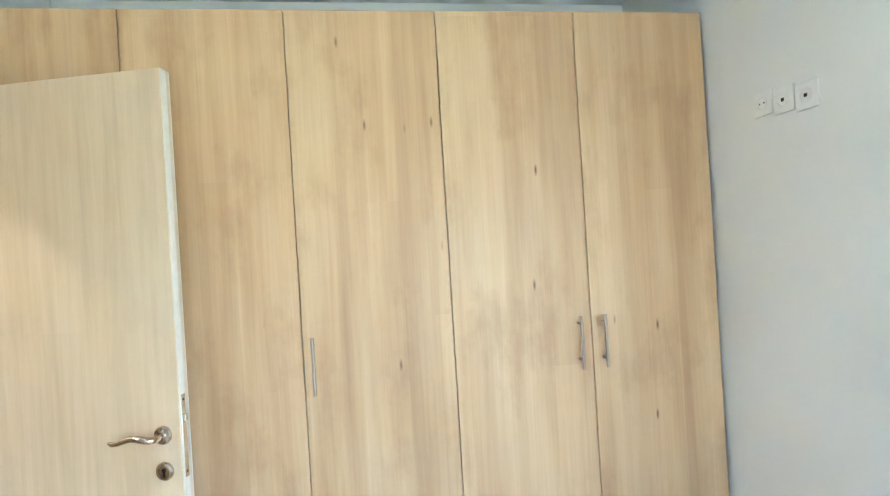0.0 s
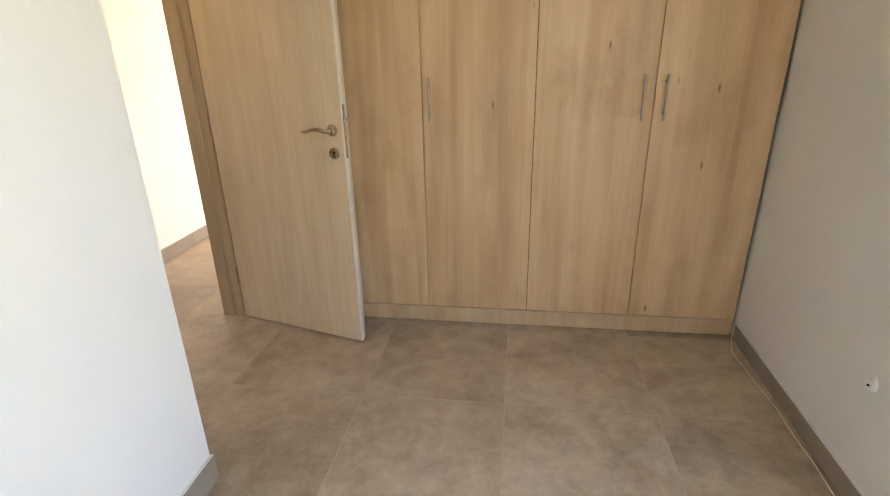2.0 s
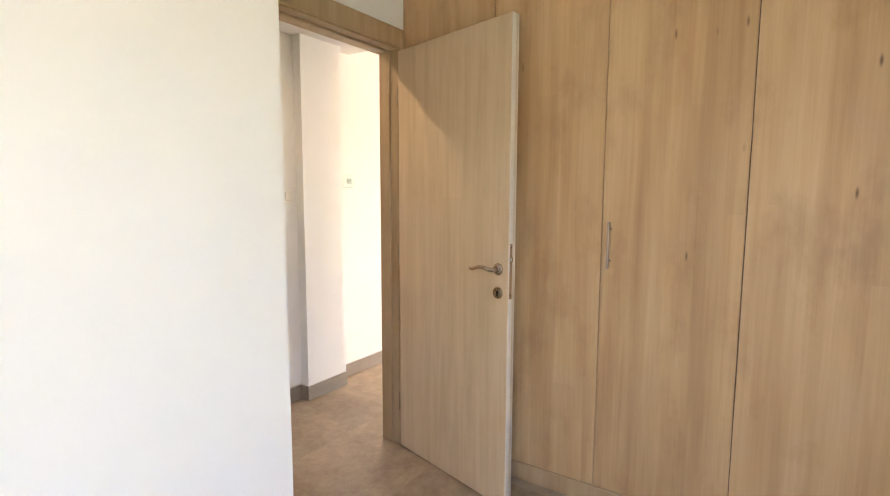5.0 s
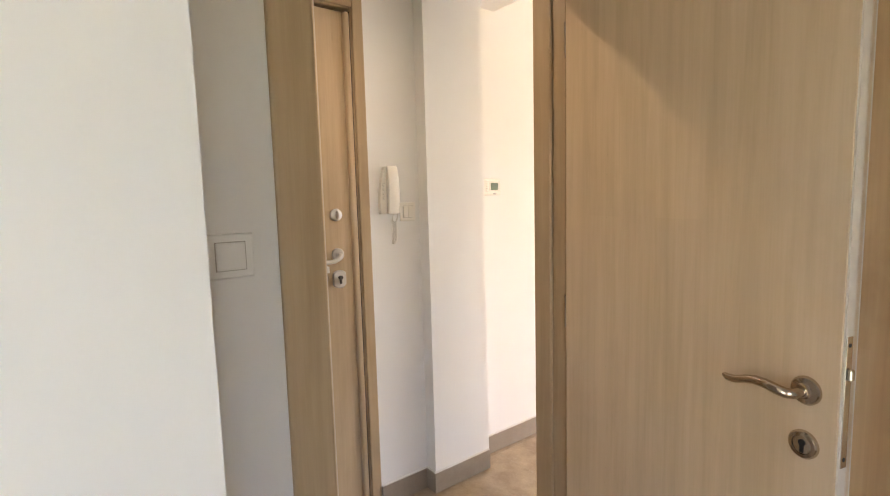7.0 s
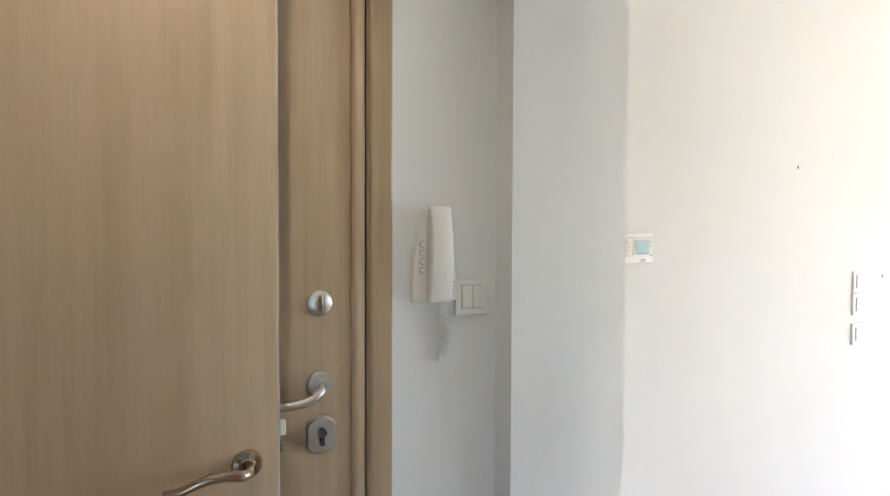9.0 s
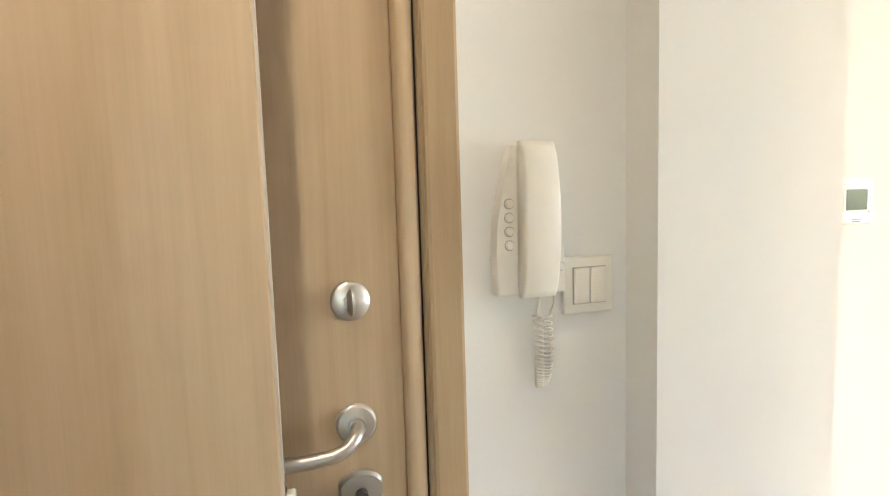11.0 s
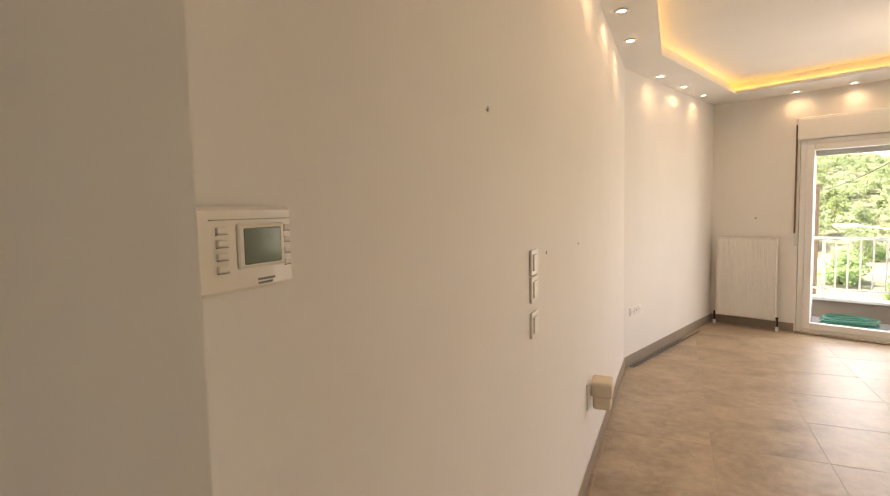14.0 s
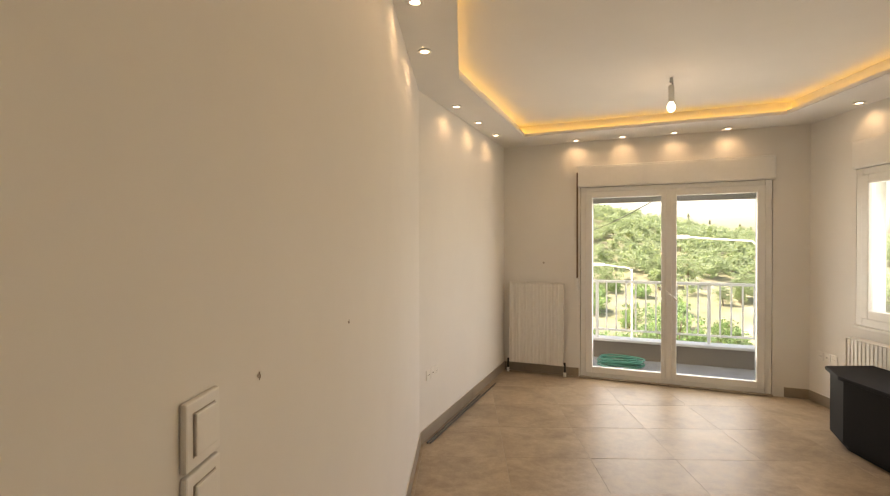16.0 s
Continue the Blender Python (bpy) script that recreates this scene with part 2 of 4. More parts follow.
ROD = plain("dark_steel", (0.11, 0.10, 0.095), 0.45, 0.5)
RAILGREY = plain("grey_shutter_rail", (0.16, 0.17, 0.18), 0.5)
CREAM = plain("aged_cream_plastic", (0.70, 0.62, 0.50), 0.45, 0, 30, 0.02, 0.95)
SCREEN = plain("lcd_grey_green", (0.15, 0.20, 0.135), 0.12)
STONE = plain("balcony_stone", (0.22, 0.18, 0.142), 0.7, 0, 25, 0.2, 0.8)
PAVER = plain("grey_balcony_stone", (0.34, 0.345, 0.35), 0.55, 0, 6, 0.15, 0.75)
SILLSTONE = plain("white_marble_sill", (0.72, 0.71, 0.68), 0.35, 0, 8, 0.05, 0.85)
SPOT = glow("spot_lens", (1.0, 0.86, 0.66), 1.9)
BULB = glow("bulb_glass", (1.0, 0.88, 0.70), 1.9)
LED = glow("led_strip", (1.0, 0.62, 0.12), 1.35)


def glass_material():
    mat = bpy.data.materials.new("window_glass")
    mat.use_nodes = True
    nt = mat.node_tree
    out = nt.nodes["Material Output"]
    clear = nt.nodes.new("ShaderNodeBsdfTransparent")
    clear.inputs[0].default_value = (0.96, 0.98, 0.97, 1)
    gloss = nt.nodes.new("ShaderNodeBsdfGlossy")
    gloss.inputs["Roughness"].default_value = 0.02
    facing = nt.nodes.new("ShaderNodeLayerWeight")
    facing.inputs[0].default_value = 0.5
    power = nt.nodes.new("ShaderNodeMath")
    power.operation = "POWER"
    power.inputs[1].default_value = 4.0
    nt.links.new(facing.outputs["Facing"], power.inputs[0])
    fres = nt.nodes.new("ShaderNodeMath")
    fres.operation = "MULTIPLY_ADD"
    fres.inputs[1].default_value = 0.75
    fres.inputs[2].default_value = 0.03
    nt.links.new(power.outputs[0], fres.inputs[0])
    mixer = nt.nodes.new("ShaderNodeMixShader")
    nt.links.new(fres.outputs[0], mixer.inputs[0])
    nt.links.new(clear.outputs[0], mixer.inputs[1])
    nt.links.new(gloss.outputs[0], mixer.inputs[2])
    nt.links.new(mixer.outputs[0], out.inputs[0])
    return mat


GLASS = glass_material()


def foliage(name, a, b_):
    mat, nt, b = shader(name, a, 0.7)
    geo = nt.nodes.new("ShaderNodeNewGeometry")
    tint = ramp(nt, geo.outputs["Random Per Island"], (0.0, a), (1.0, b_))
    nt.links.new(tint, b.inputs["Base Color"])
    thin = nt.nodes.new("ShaderNodeBsdfTranslucent")
    nt.links.new(mix(nt, 1.0, tint, (1.5, 1.45, 0.8), "MULTIPLY"), thin.inputs[0])
    both = nt.nodes.new("ShaderNodeMixShader")
    both.inputs[0].default_value = 0.55
    nt.links.new(b.outputs[0], both.inputs[1])
    nt.links.new(thin.outputs[0], both.inputs[2])
    nt.links.new(both.outputs[0], nt.nodes["Material Output"].inputs[0])
    return mat


PINE = foliage("pine_needles", (0.135, 0.20, 0.125), (0.29, 0.375, 0.265))
BUSH = foliage("shrub_leaves", (0.11, 0.20, 0.10), (0.26, 0.40, 0.235))
CYPRESS = foliage("cypress_needles", (0.035, 0.06, 0.02), (0.07, 0.10, 0.035))
BARK = plain("pine_bark", (0.16, 0.11, 0.075), 0.9, 0, 12, 0.6, 0.5)


def earth_material():
    mat, nt, b = shader("dry_hillside", (0.40, 0.33, 0.21), 0.95)
    v = coords(nt)
    big = noise_tex(nt, v, 0.05, 6, 0.6, 0.4)
    fine = noise_tex(nt, v, 0.9, 6, 0.65)
    base = ramp(nt, big, (0.42, (0.095, 0.115, 0.06)), (0.58, (0.165, 0.16, 0.105)), (0.70, (0.44, 0.42, 0.375)))
    base = mix(nt, 0.35, base, ramp(nt, fine, (0.35, (0.08, 0.10, 0.045)), (0.65, (0.32, 0.31, 0.255))))
    nt.links.new(base, b.inputs["Base Color"])
    bump(nt, b, fine, 0.6, 0.1)
    return mat


EARTH = earth_material()


# ---- mesh helpers ----
def box(bm, lo, hi, bevel=0.0, segments=1):
    """A box from corner to corner, with its edges rounded off by bevel."""
    c = [(a + b) / 2 for a, b in zip(lo, hi)]
    s = [abs(b - a) for a, b in zip(lo, hi)]
    got = bmesh.ops.create_cube(bm, size=1, matrix=Matrix.LocRotScale(c, None, s))
    if bevel:
        edges = list({e for v in got["verts"] for e in v.link_edges})
        bmesh.ops.bevel(bm, geom=edges, offset=bevel, segments=segments, profile=0.5, affect="EDGES")
    return bm


def rod(bm, a, b, r, r2=None, n=16):
    """A round bar from a to b."""
    a, b = Vector(a), Vector(b)
    m = Matrix.Translation((a + b) / 2) @ (b - a).to_track_quat("Z", "Y").to_matrix().to_4x4()
    bmesh.ops.create_cone(bm, cap_ends=True, segments=n, radius1=r, radius2=r if r2 is None else r2, depth=(b - a).length, matrix=m)
    return bm


def lathe(bm, rows, m=Matrix(), n=24):
    """A turned shape about z from (radius, height) rows."""
    rings = []
    for r, z in rows:
        rings.append([bm.verts.new(m @ Vector((max(r, 1e-5) * math.cos(k * math.tau / n), max(r, 1e-5) * math.sin(k * math.tau / n), z))) for k in range(n)])
    for lower, upper in zip(rings, rings[1:]):
        for k in range(n):
            bm.faces.new((lower[k], lower[(k + 1) % n], upper[(k + 1) % n], upper[k]))
    bm.faces.new(rings[-1])
    bm.faces.new(rings[0][::-1])
    return bm


def sweep(bm, points, radius, n=10, flat=1.0):
    """A round or flattened bar along points; radius may be a list."""
    pts = [Vector(p) for p in points]
    radii = radius if isinstance(radius, (list, tuple)) else [radius] * len(pts)
    radii = [float(r) for r in radii]
    rings, up = [], Vector((0, 0, 1))
    for i, p in enumerate(pts):
        d = (pts[min(i + 1, len(pts) - 1)] - pts[max(i - 1, 0)]).normalized()
        side = d.cross(up)
        side = side.normalized() if side.length > 1e-4 else d.orthogonal().normalized()
        top = side.cross(d)
        rings.append([bm.verts.new(p + radii[i] * (math.cos(k * math.tau / n) * side + flat * math.sin(k * math.tau / n) * top)) for k in range(n)])
    for lower, upper in zip(rings, rings[1:]):
        for k in range(n):
            bm.faces.new((lower[k], lower[(k + 1) % n], upper[(k + 1) % n], upper[k]))
    bm.faces.new(rings[0][::-1])
    bm.faces.new(rings[-1])
    return bm


def prism(bm, outline, z0, z1):
    """An upright block over an outline of (x, y)."""
    lower = [bm.verts.new((x, y, z0)) for x, y in outline]
    upper = [bm.verts.new((x, y, z1)) for x, y in outline]
    bm.faces.new(lower[::-1])
    bm.faces.new(upper)
    for k in range(len(outline)):
        j = (k + 1) % len(outline)
        bm.faces.new((lower[k], lower[j], upper[j], upper[k]))
    return bm


def mesh_of(name, bm, material, smooth=False):
    me = bpy.data.meshes.new(name)
    bmesh.ops.recalc_face_normals(bm, faces=bm.faces)
    bm.to_mesh(me)
    bm.free()
    me.materials.append(material)
    if smooth:
        for p in me.polygons:
            p.use_smooth = True
        me.set_sharp_from_angle(angle=radians(40))
    return me


def part(name, bm, material, parent=None, label="", smooth=False):
    ob = new(name, mesh_of(name, bm, material, smooth))
    if parent:
        ob.parent = parent
    if label:
        ob["label"] = label
    return ob


def thing(name, m, label, category, group=""):
    ob = new(name)
    ob.matrix_world = m
    ob.empty_display_size = 0.1
    return tagged(ob, label, category, group)


def structure(name, bm, material, label, category, m=None):
    ob = part(name, bm, material)
    if m is not None:
        ob.matrix_world = m
    return tagged(ob, label, category, kind="structure")


def bm_new():
    return bmesh.new()


def wall(name, m, length, thick, z0=0.0, z1=H, openings=(), material=None, label="white painted plaster wall"):
    """A wall in a local frame: x along it, y through its thickness, z up. Openings: (x0, x1, z0, z1)."""
    xs = sorted({0.0, length, *(v for o in openings for v in o[:2])})
    zs = sorted({z0, z1, *(v for o in openings for v in o[2:])})
    ys = (0.0, thick)

    def solid(i, k):
        if not (0 <= i < len(xs) - 1 and 0 <= k < len(zs) - 1):
            return False
        x, z = (xs[i] + xs[i + 1]) / 2, (zs[k] + zs[k + 1]) / 2
        return not any(o[0] < x < o[1] and o[2] < z < o[3] for o in openings)

    bm, verts = bm_new(), {}

    def v(i, j, k):
        if (i, j, k) not in verts:
            verts[i, j, k] = bm.verts.new((xs[i], ys[j], zs[k]))
        return verts[i, j, k]

    for i in range(len(xs) - 1):
        for k in range(len(zs) - 1):
            if not solid(i, k):
                continue
            for j in (0, 1):
                bm.faces.new((v(i, j, k), v(i + 1, j, k), v(i + 1, j, k + 1), v(i, j, k + 1)))
            for di, face in ((-1, i), (1, i + 1)):
                if not solid(i + di, k):
                    bm.faces.new((v(face, 0, k), v(face, 1, k), v(face, 1, k + 1), v(face, 0, k + 1)))
            for dk, face in ((-1, k), (1, k + 1)):
                if not solid(i, k + dk):
                    bm.faces.new((v(i, 0, face), v(i + 1, 0, face), v(i + 1, 1, face), v(i, 1, face)))
    return structure(name, bm, material or PAINT, label, "wall", m)


# ---- structure ----
BALC = (0.90, 2.77, 0.0, 2.40)
# bedroom
wall("wall_bedroom_door", pose(0, -1.159, 0, 0, 0, 90), 1.159 + 0.62, 0.12, openings=[(0.294, 1.157, 0, 2.12)])
wall("wall_bedroom_left", pose(XL, -4.0, 0, 0, 0, 90), 4.0 - 1.159, 0.12)
wall("wall_bedroom_return", pose(-0.12, -1.159, 0, 0, 0, 0) @ pose(0, -0.12, 0), XL, 0.12)
wall("wall_bedroom_right", SKEW @ pose(XR, 0.62, 0, 0, 0, -90), 4.74, 0.25, openings=[(1.95, 3.16, 0.0, 2.2)])
wall("wall_bedroom_back", pose(XR, -4.0, 0, 0, 0, 180), XR - XL + 0.12, 0.12, openings=[(0.23, 1.18, 0.85, 2.15)])
wall("wall_behind_wardrobe", pose(-0.12, 0.62, 0), XR + 0.37, 0.12)
# hall
wall("wall_entrance", pose(XI, -1.15, 0, 0, 0, 90), 1.225, 0.2, openings=[(0.006, 0.960, 0, 2.215)])
wall("wall_pier", pose(-0.861, 0.075, 0, 0, 0, 90), 0.344, 0.294)
wall("wall_bathroom", pose(-0.12, -1.15, 0, 0, 0, 180), 0.83, 0.08, openings=[(0.06, 0.76, 0, 2.175)])
wall("wall_bathroom_back", pose(0.38, -2.6, 0, 0, 0, 180), 1.5, 0.1)
wall("wall_bathroom_side", pose(-1.0, -2.6, 0, 0, 0, 90), 1.4, 0.1)
# living room
wall("wall_long", pose(XW, 0.419, 0, 0, 0, 90), BEND.y - 0.419, 0.25, 0, TOP + 0.05)
wall("wall_second", pose(BEND.x, BEND.y, 0, 0, 0, SEC_A), SEC_L, 0.25, 0, TOP + 0.05)
wall("wall_balcony", FAR, 3.08, 0.25, 0, TOP + 0.05, openings=[BALC])
wall("wall_window_side", pose(CORNER2.x, CORNER2.y, 0, 0, 0, -90), CORNER2.y - 0.74, 0.25, 0, TOP + 0.05, openings=[(0.575, 1.94, 0.80, 2.40), (CORNER2.y - 2.9, CORNER2.y - 1.5, 0.0, 2.2)])

# ceilings
bm = bm_new()
box(bm, (-1.3, -4.15, H), (XR + 0.3, 0.74, H + 0.12))
structure("ceiling_bedroom", bm, CEIL, "white painted plaster ceiling over bedroom and hall", "ceiling")
bm = bm_new()
box(bm, (-1.6, 0.74, TOP), (4.0, 8.0, TOP + 0.12))
structure("ceiling_living_room", bm, CEIL, "white painted raised ceiling field", "ceiling")

# lowered soffit: a ring between the walls and the raised field, with a lip and a recess for the light strip
COVE = [Vector((-0.66, 1.35)), Vector((-0.66, 4.68)), Vector((0.035, 6.66)), Vector((2.27, 5.79)), Vector((2.20, 1.35))]
RIM = [Vector((XW - 0.2, 0.74)), BEND + Vector((-0.2, 0.05)), CORNER + Vector((-0.2, 0.2)), CORNER2 + Vector((0.2, 0.2)), Vector((CORNER2.x + 0.2, 0.74))]


def set_back(ring, d):
    """The ring (clockwise) moved outwards by d along every side."""
    out = []
    for k in range(len(ring)):
        a, b, c = ring[k - 1], ring[k], ring[(k + 1) % len(ring)]
        u, v = (b - a).normalized(), (c - b).normalized()
        m = (Vector((-u.y, u.x)) + Vector((-v.y, v.x))).normalized()
        out.append(b + m * (d / m.dot(Vector((-u.y, u.x)))))
    return out


BACK_EDGE = set_back(COVE, 0.07)
LIP = 0.035
bm = bm_new()
for inner, lo, hi in ((COVE, H, H + LIP), (BACK_EDGE, H + LIP, TOP)):
    for k in range(len(COVE)):
        j = (k + 1) % len(COVE)
        prism(bm, [(p.x, p.y) for p in (RIM[k], RIM[j], inner[j], inner[k])], lo, hi)
bmesh.ops.remove_doubles(bm, verts=bm.verts, dist=1e-4)
structure("ceiling_soffit", bm, CEIL, "white plasterboard soffit with recessed spotlights", "ceiling")

bm = bm_new()
near, far = set_back(COVE, 0.046), set_back(COVE, 0.060)
for k in range(len(COVE) - 1):
    prism(bm, [(p.x, p.y) for p in (near[k], near[k + 1], far[k + 1], far[k])], H + LIP + 0.002, H + LIP + 0.006)
tagged(part("led_strip", bm, LED), "warm yellow LED strip along the rim of the soffit", "light strip")

# skirting boards of cement-look tile
def skirting(name, a, b, out, z=0.10, thick=0.011):
    a, b, out = Vector(a), Vector(b), Vector(out).normalized()
    d = b - a
    n = max(1, round(d.length / 0.6))
    top = tagged(new(name), "taupe cement-look tile skirting with a pale joint on top", "skirting", kind="structure")
    for k in range(n):
        p, q = a + d * (k / n), a + d * ((k + 1) / n) - d.normalized() * 0.002
        bm = bm_new()
        prism(bm, [(v.x, v.y) for v in (p, q, q + out * thick, p + out * thick)], 0.004, z)
        part("skirting_tile", bm, SKIRT, top)
    bm = bm_new()
    e = d.normalized() * 0.002
    prism(bm, [(v.x, v.y) for v in (a + e, b - e, b - e + out * (thick - 0.004), a + e + out * (thick - 0.004))], z + 0.0002, z + 0.005)
    part("top_joint", bm, CAULK, top)
    return top


skirting("baseboard_bedroom_left", (XL, -4.0), (XL, -1.148), (1, 0))
skirting("baseboard_return", (XL, -1.159), (0.0, -1.159), (0, 1))
skirting("baseboard_bedroom_right", (XR - 0.0325, -1.24), (XR - 0.0005, -0.02), (-1, 0), 0.078)
skirting("baseboard_entry", (XI, -0.181), (XI, 0.075), (1, 0))
skirting("baseboard_pier_side", (XI, 0.075), (-0.861, 0.075), (0, -1))
skirting("baseboard_pier", (-0.861, 0.064), (-0.861, 0.419), (1, 0))
skirting("baseboard_long", (XW, 0.422), BEND, (1, 0))
skirting("baseboard_second", BEND, CORNER, (BEND - CORNER).orthogonal() * -1 if (BEND - CORNER).orthogonal().x < 0 else (BEND - CORNER).orthogonal())
skirting("baseboard_balcony", CORNER, CORNER + U * 0.885, -N)
skirting("baseboard_balcony_end", CORNER + U * 2.87, CORNER2, -N)
skirting("baseboard_window", CORNER2, (CORNER2.x, 1.0), (-1, 0))

bm = bm_new()
box(bm, (-1.12, -1.15, 2.335), (-0.12, 0.60, H))
structure("ceiling_hall", bm, CEIL, "white painted lowered hall ceiling", "ceiling")


# ---- doors ----
def door_frame(name, m, width, height, depth, face, material, stops=True):
    """Frame round an opening: x across it from 0 to width, y from the room face into the wall, z up."""
    top = thing(name, m, "oak-look door frame with flat casing and rebated lining", "door frame")
    top["kind"] = "structure"
    t = 0.035
    for x in (0.0, width):
        s = -1 if x == 0 else 1
        bm = bm_new()
        box(bm, (min(x, x + s * t), 0.0, 0), (max(x, x + s * t), depth, height + t), 0.003)
        part("lining", bm, material, top)
        bm = bm_new()
        f = face[0] if x == 0 else face[1]
        box(bm, (min(x + s * 0.006, x + s * f), -0.014, 0), (max(x + s * 0.006, x + s * f), 0.0, height + 0.1), 0.006, 2)
        part("casing", bm, material, top)
        bm = bm_new()
        box(bm, (min(x, x - s * 0.012), 0.05, 0), (max(x, x - s * 0.012), depth, height), 0.004)
        part("stop", bm, material, top)
    bm = bm_new()
    box(bm, (0.0, 0.0, height), (width, depth, height + t), 0.003)
    part("lining", bm, material, top)
    bm = bm_new()
    box(bm, (-0.006, -0.0145, height + 0.006), (width + 0.006, -0.0005, height + 0.0995), 0.006, 2)
    part("casing", bm, material, top)
    bm = bm_new()
    box(bm, (0.012, 0.05, height - 0.012), (width - 0.012, depth, height), 0.004)
    part("stop", bm, material, top)
    return top


def lever_curved(parent, m, material):
    """Lever with a round rose and a waved grip; local z stands off the leaf, x towards the hinge."""
    bm = bm_new()
    lathe(bm, [(0.026, 0), (0.026, 0.004), (0.023, 0.008), (0.014, 0.010), (0.011, 0.014), (0.011, 0.016)], m)
    rose = part("rose", bm, material, parent, smooth=True)
    bm = bm_new()
    pts = [(0, 0, 0.012), (0, 0, 0.038), (0.006, 0.001, 0.047), (0.02, 0.004, 0.051), (0.04, 0.008, 0.052), (0.06, 0.008, 0.052),
           (0.08, 0.003, 0.051), (0.10, -0.004, 0.05), (0.118, -0.006, 0.048), (0.128, -0.003, 0.047)]
    rad = [0.009, 0.009, 0.0095, 0.0095, 0.009, 0.0085, 0.008, 0.0075, 0.007, 0.004]
    sweep(bm, [m @ Vector(p) for p in pts], rad, 12)
    part("lever", bm, material, rose, "polished waved lever handle", smooth=True)


def lever_plain(parent, m, material):
    bm = bm_new()
    lathe(bm, [(0.027, 0), (0.027, 0.006), (0.024, 0.009), (0.012, 0.010), (0.012, 0.016)], m)
    rose = part("rose", bm, material, parent, smooth=True)
    bm = bm_new()
    pts = [(0, 0, 0.012), (0, 0, 0.026), (0.005, -0.006, 0.035), (0.016, -0.016, 0.040), (0.032, -0.022, 0.041), (0.06, -0.024, 0.041), (0.095, -0.023, 0.041), (0.128, -0.021, 0.041)]
    sweep(bm, [m @ Vector(p) for p in pts], [0.009] * 7 + [0.0085], 14)
    part("lever", bm, material, rose, "brushed steel bent lever handle", smooth=True)


def keyhole_rose(parent, m, material, key=False):
    bm = bm_new()
    lathe(bm, [(0.026, 0), (0.026, 0.004), (0.023, 0.008), (0.017, 0.009), (0.016, 0.007)], m)
    rose = part("key_rose", bm, material, parent, smooth=True)
    bm = bm_new()
    rod(bm, m @ Vector((0, 0.004, 0.0065)), m @ Vector((0, 0.004, 0.0085)), 0.006)
    bmesh.ops.create_cube(bm, size=1, matrix=m @ Matrix.LocRotScale((0, -0.006, 0.0075), None, (0.006, 0.016, 0.002)))
    part("keyhole", bm, DARK, rose)
    if key:
        bm = bm_new()
        rod(bm, m @ Vector((0, 0.003, 0.008)), m @ Vector((0, 0.003, 0.03)), 0.003)
        sweep(bm, [m @ Vector((0.012 * math.cos(a), 0.003 + 0.012 * math.sin(a), 0.032 + 0.001 * a)) for a in np.linspace(0, math.tau, 15)], 0.002, 6)
        sweep(bm, [m @ Vector(p) for p in ((0, -0.008, 0.033), (0.002, -0.03, 0.03), (-0.001, -0.055, 0.026), (0.001, -0.075, 0.024))], [0.002, 0.003, 0.003, 0.0045], 6)
        part("key", bm, NICKEL, rose, "small key hanging in the lock", smooth=True)


def interior_door(name, m, width, height, label, key=False, hooks=(), lock=0.95):
    """Leaf from its hinge edge at x = 0; the face seen looks to -y; z up."""
    top = thing(name, m, label, "door")
    bm = bm_new()
    box(bm, (0, 0, 0.008), (width - 0.002, 0.04, height), 0.002)
    leaf = part("leaf", bm, LEAF, top)
    bm = bm_new()
    box(bm, (width - 0.002, 0.001, 0.01), (width + 0.001, 0.022, height - 0.002))
    part("edge_band", bm, EDGE, top, "leaf edge, coloured paler for the light on it")
    bm = bm_new()
    box(bm, (width - 0.012, 0.024, 0.01), (width - 0.002, 0.042, height - 0.002))
    part("rebate_edge", bm, EDGE, top)
    bm = bm_new()
    box(bm, (width + 0.001, 0.004, 0.93), (width + 0.0025, 0.020, 1.16), 0.0004)
    plate = part("lock_plate", bm, NICKEL, top, "satin nickel lock plate in the edge")
    bm = bm_new()
    box(bm, (width + 0.0022, 0.006, 1.085), (width + 0.010, 0.017, 1.105), 0.002)
    part("latch", bm, NICKEL, plate)
    bm = bm_new()
    for z in (0.945, 1.145):
        rod(bm, (width + 0.002, 0.012, z), (width + 0.0032, 0.012, z), 0.0035, n=10)
    part("screws", bm, DARK, plate)
    out = Matrix.Translation((width - 0.055, 0, 0)) @ Matrix(((-1, 0, 0, 0), (0, 0, -1, 0), (0, 1, 0, 0), (0, 0, 0, 1)))
    if key:
        bm = bm_new()
        box(bm, (width + 0.001, 0.004, lock + 0.138), (width + 0.013, 0.019, lock + 0.164), 0.002)
        part("latch_guard", bm, PLASTIC, top, "white plastic guard on the latch")
    metal = BRONZE
    lever_curved(top, out @ Matrix.Translation((0, lock + 0.1, 0)), metal)
    keyhole_rose(top, out @ Matrix.Translation((0, lock, 0)), metal, key)
    for x, z in hooks:
        k = out @ Matrix.Translation((width - 0.055 - x, z, 0))
        bm = bm_new()
        lathe(bm, [(0.022, 0), (0.022, 0.002), (0.019, 0.004)], k)
        plate = part("hook_plate", bm, CLEAR, top, "clear round sticking plate", smooth=True)
        bm = bm_new()
        sweep(bm, [k @ Vector(p) for p in ((0, 0.012, 0.004), (0, 0.006, 0.012), (0, -0.012, 0.014), (0, -0.022, 0.022), (0, -0.014, 0.032))], [0.005, 0.006, 0.006, 0.005, 0.004], 8)
        part("hook", bm, DARKBRONZE, plate, "dark bronze hook", smooth=True)
    return top


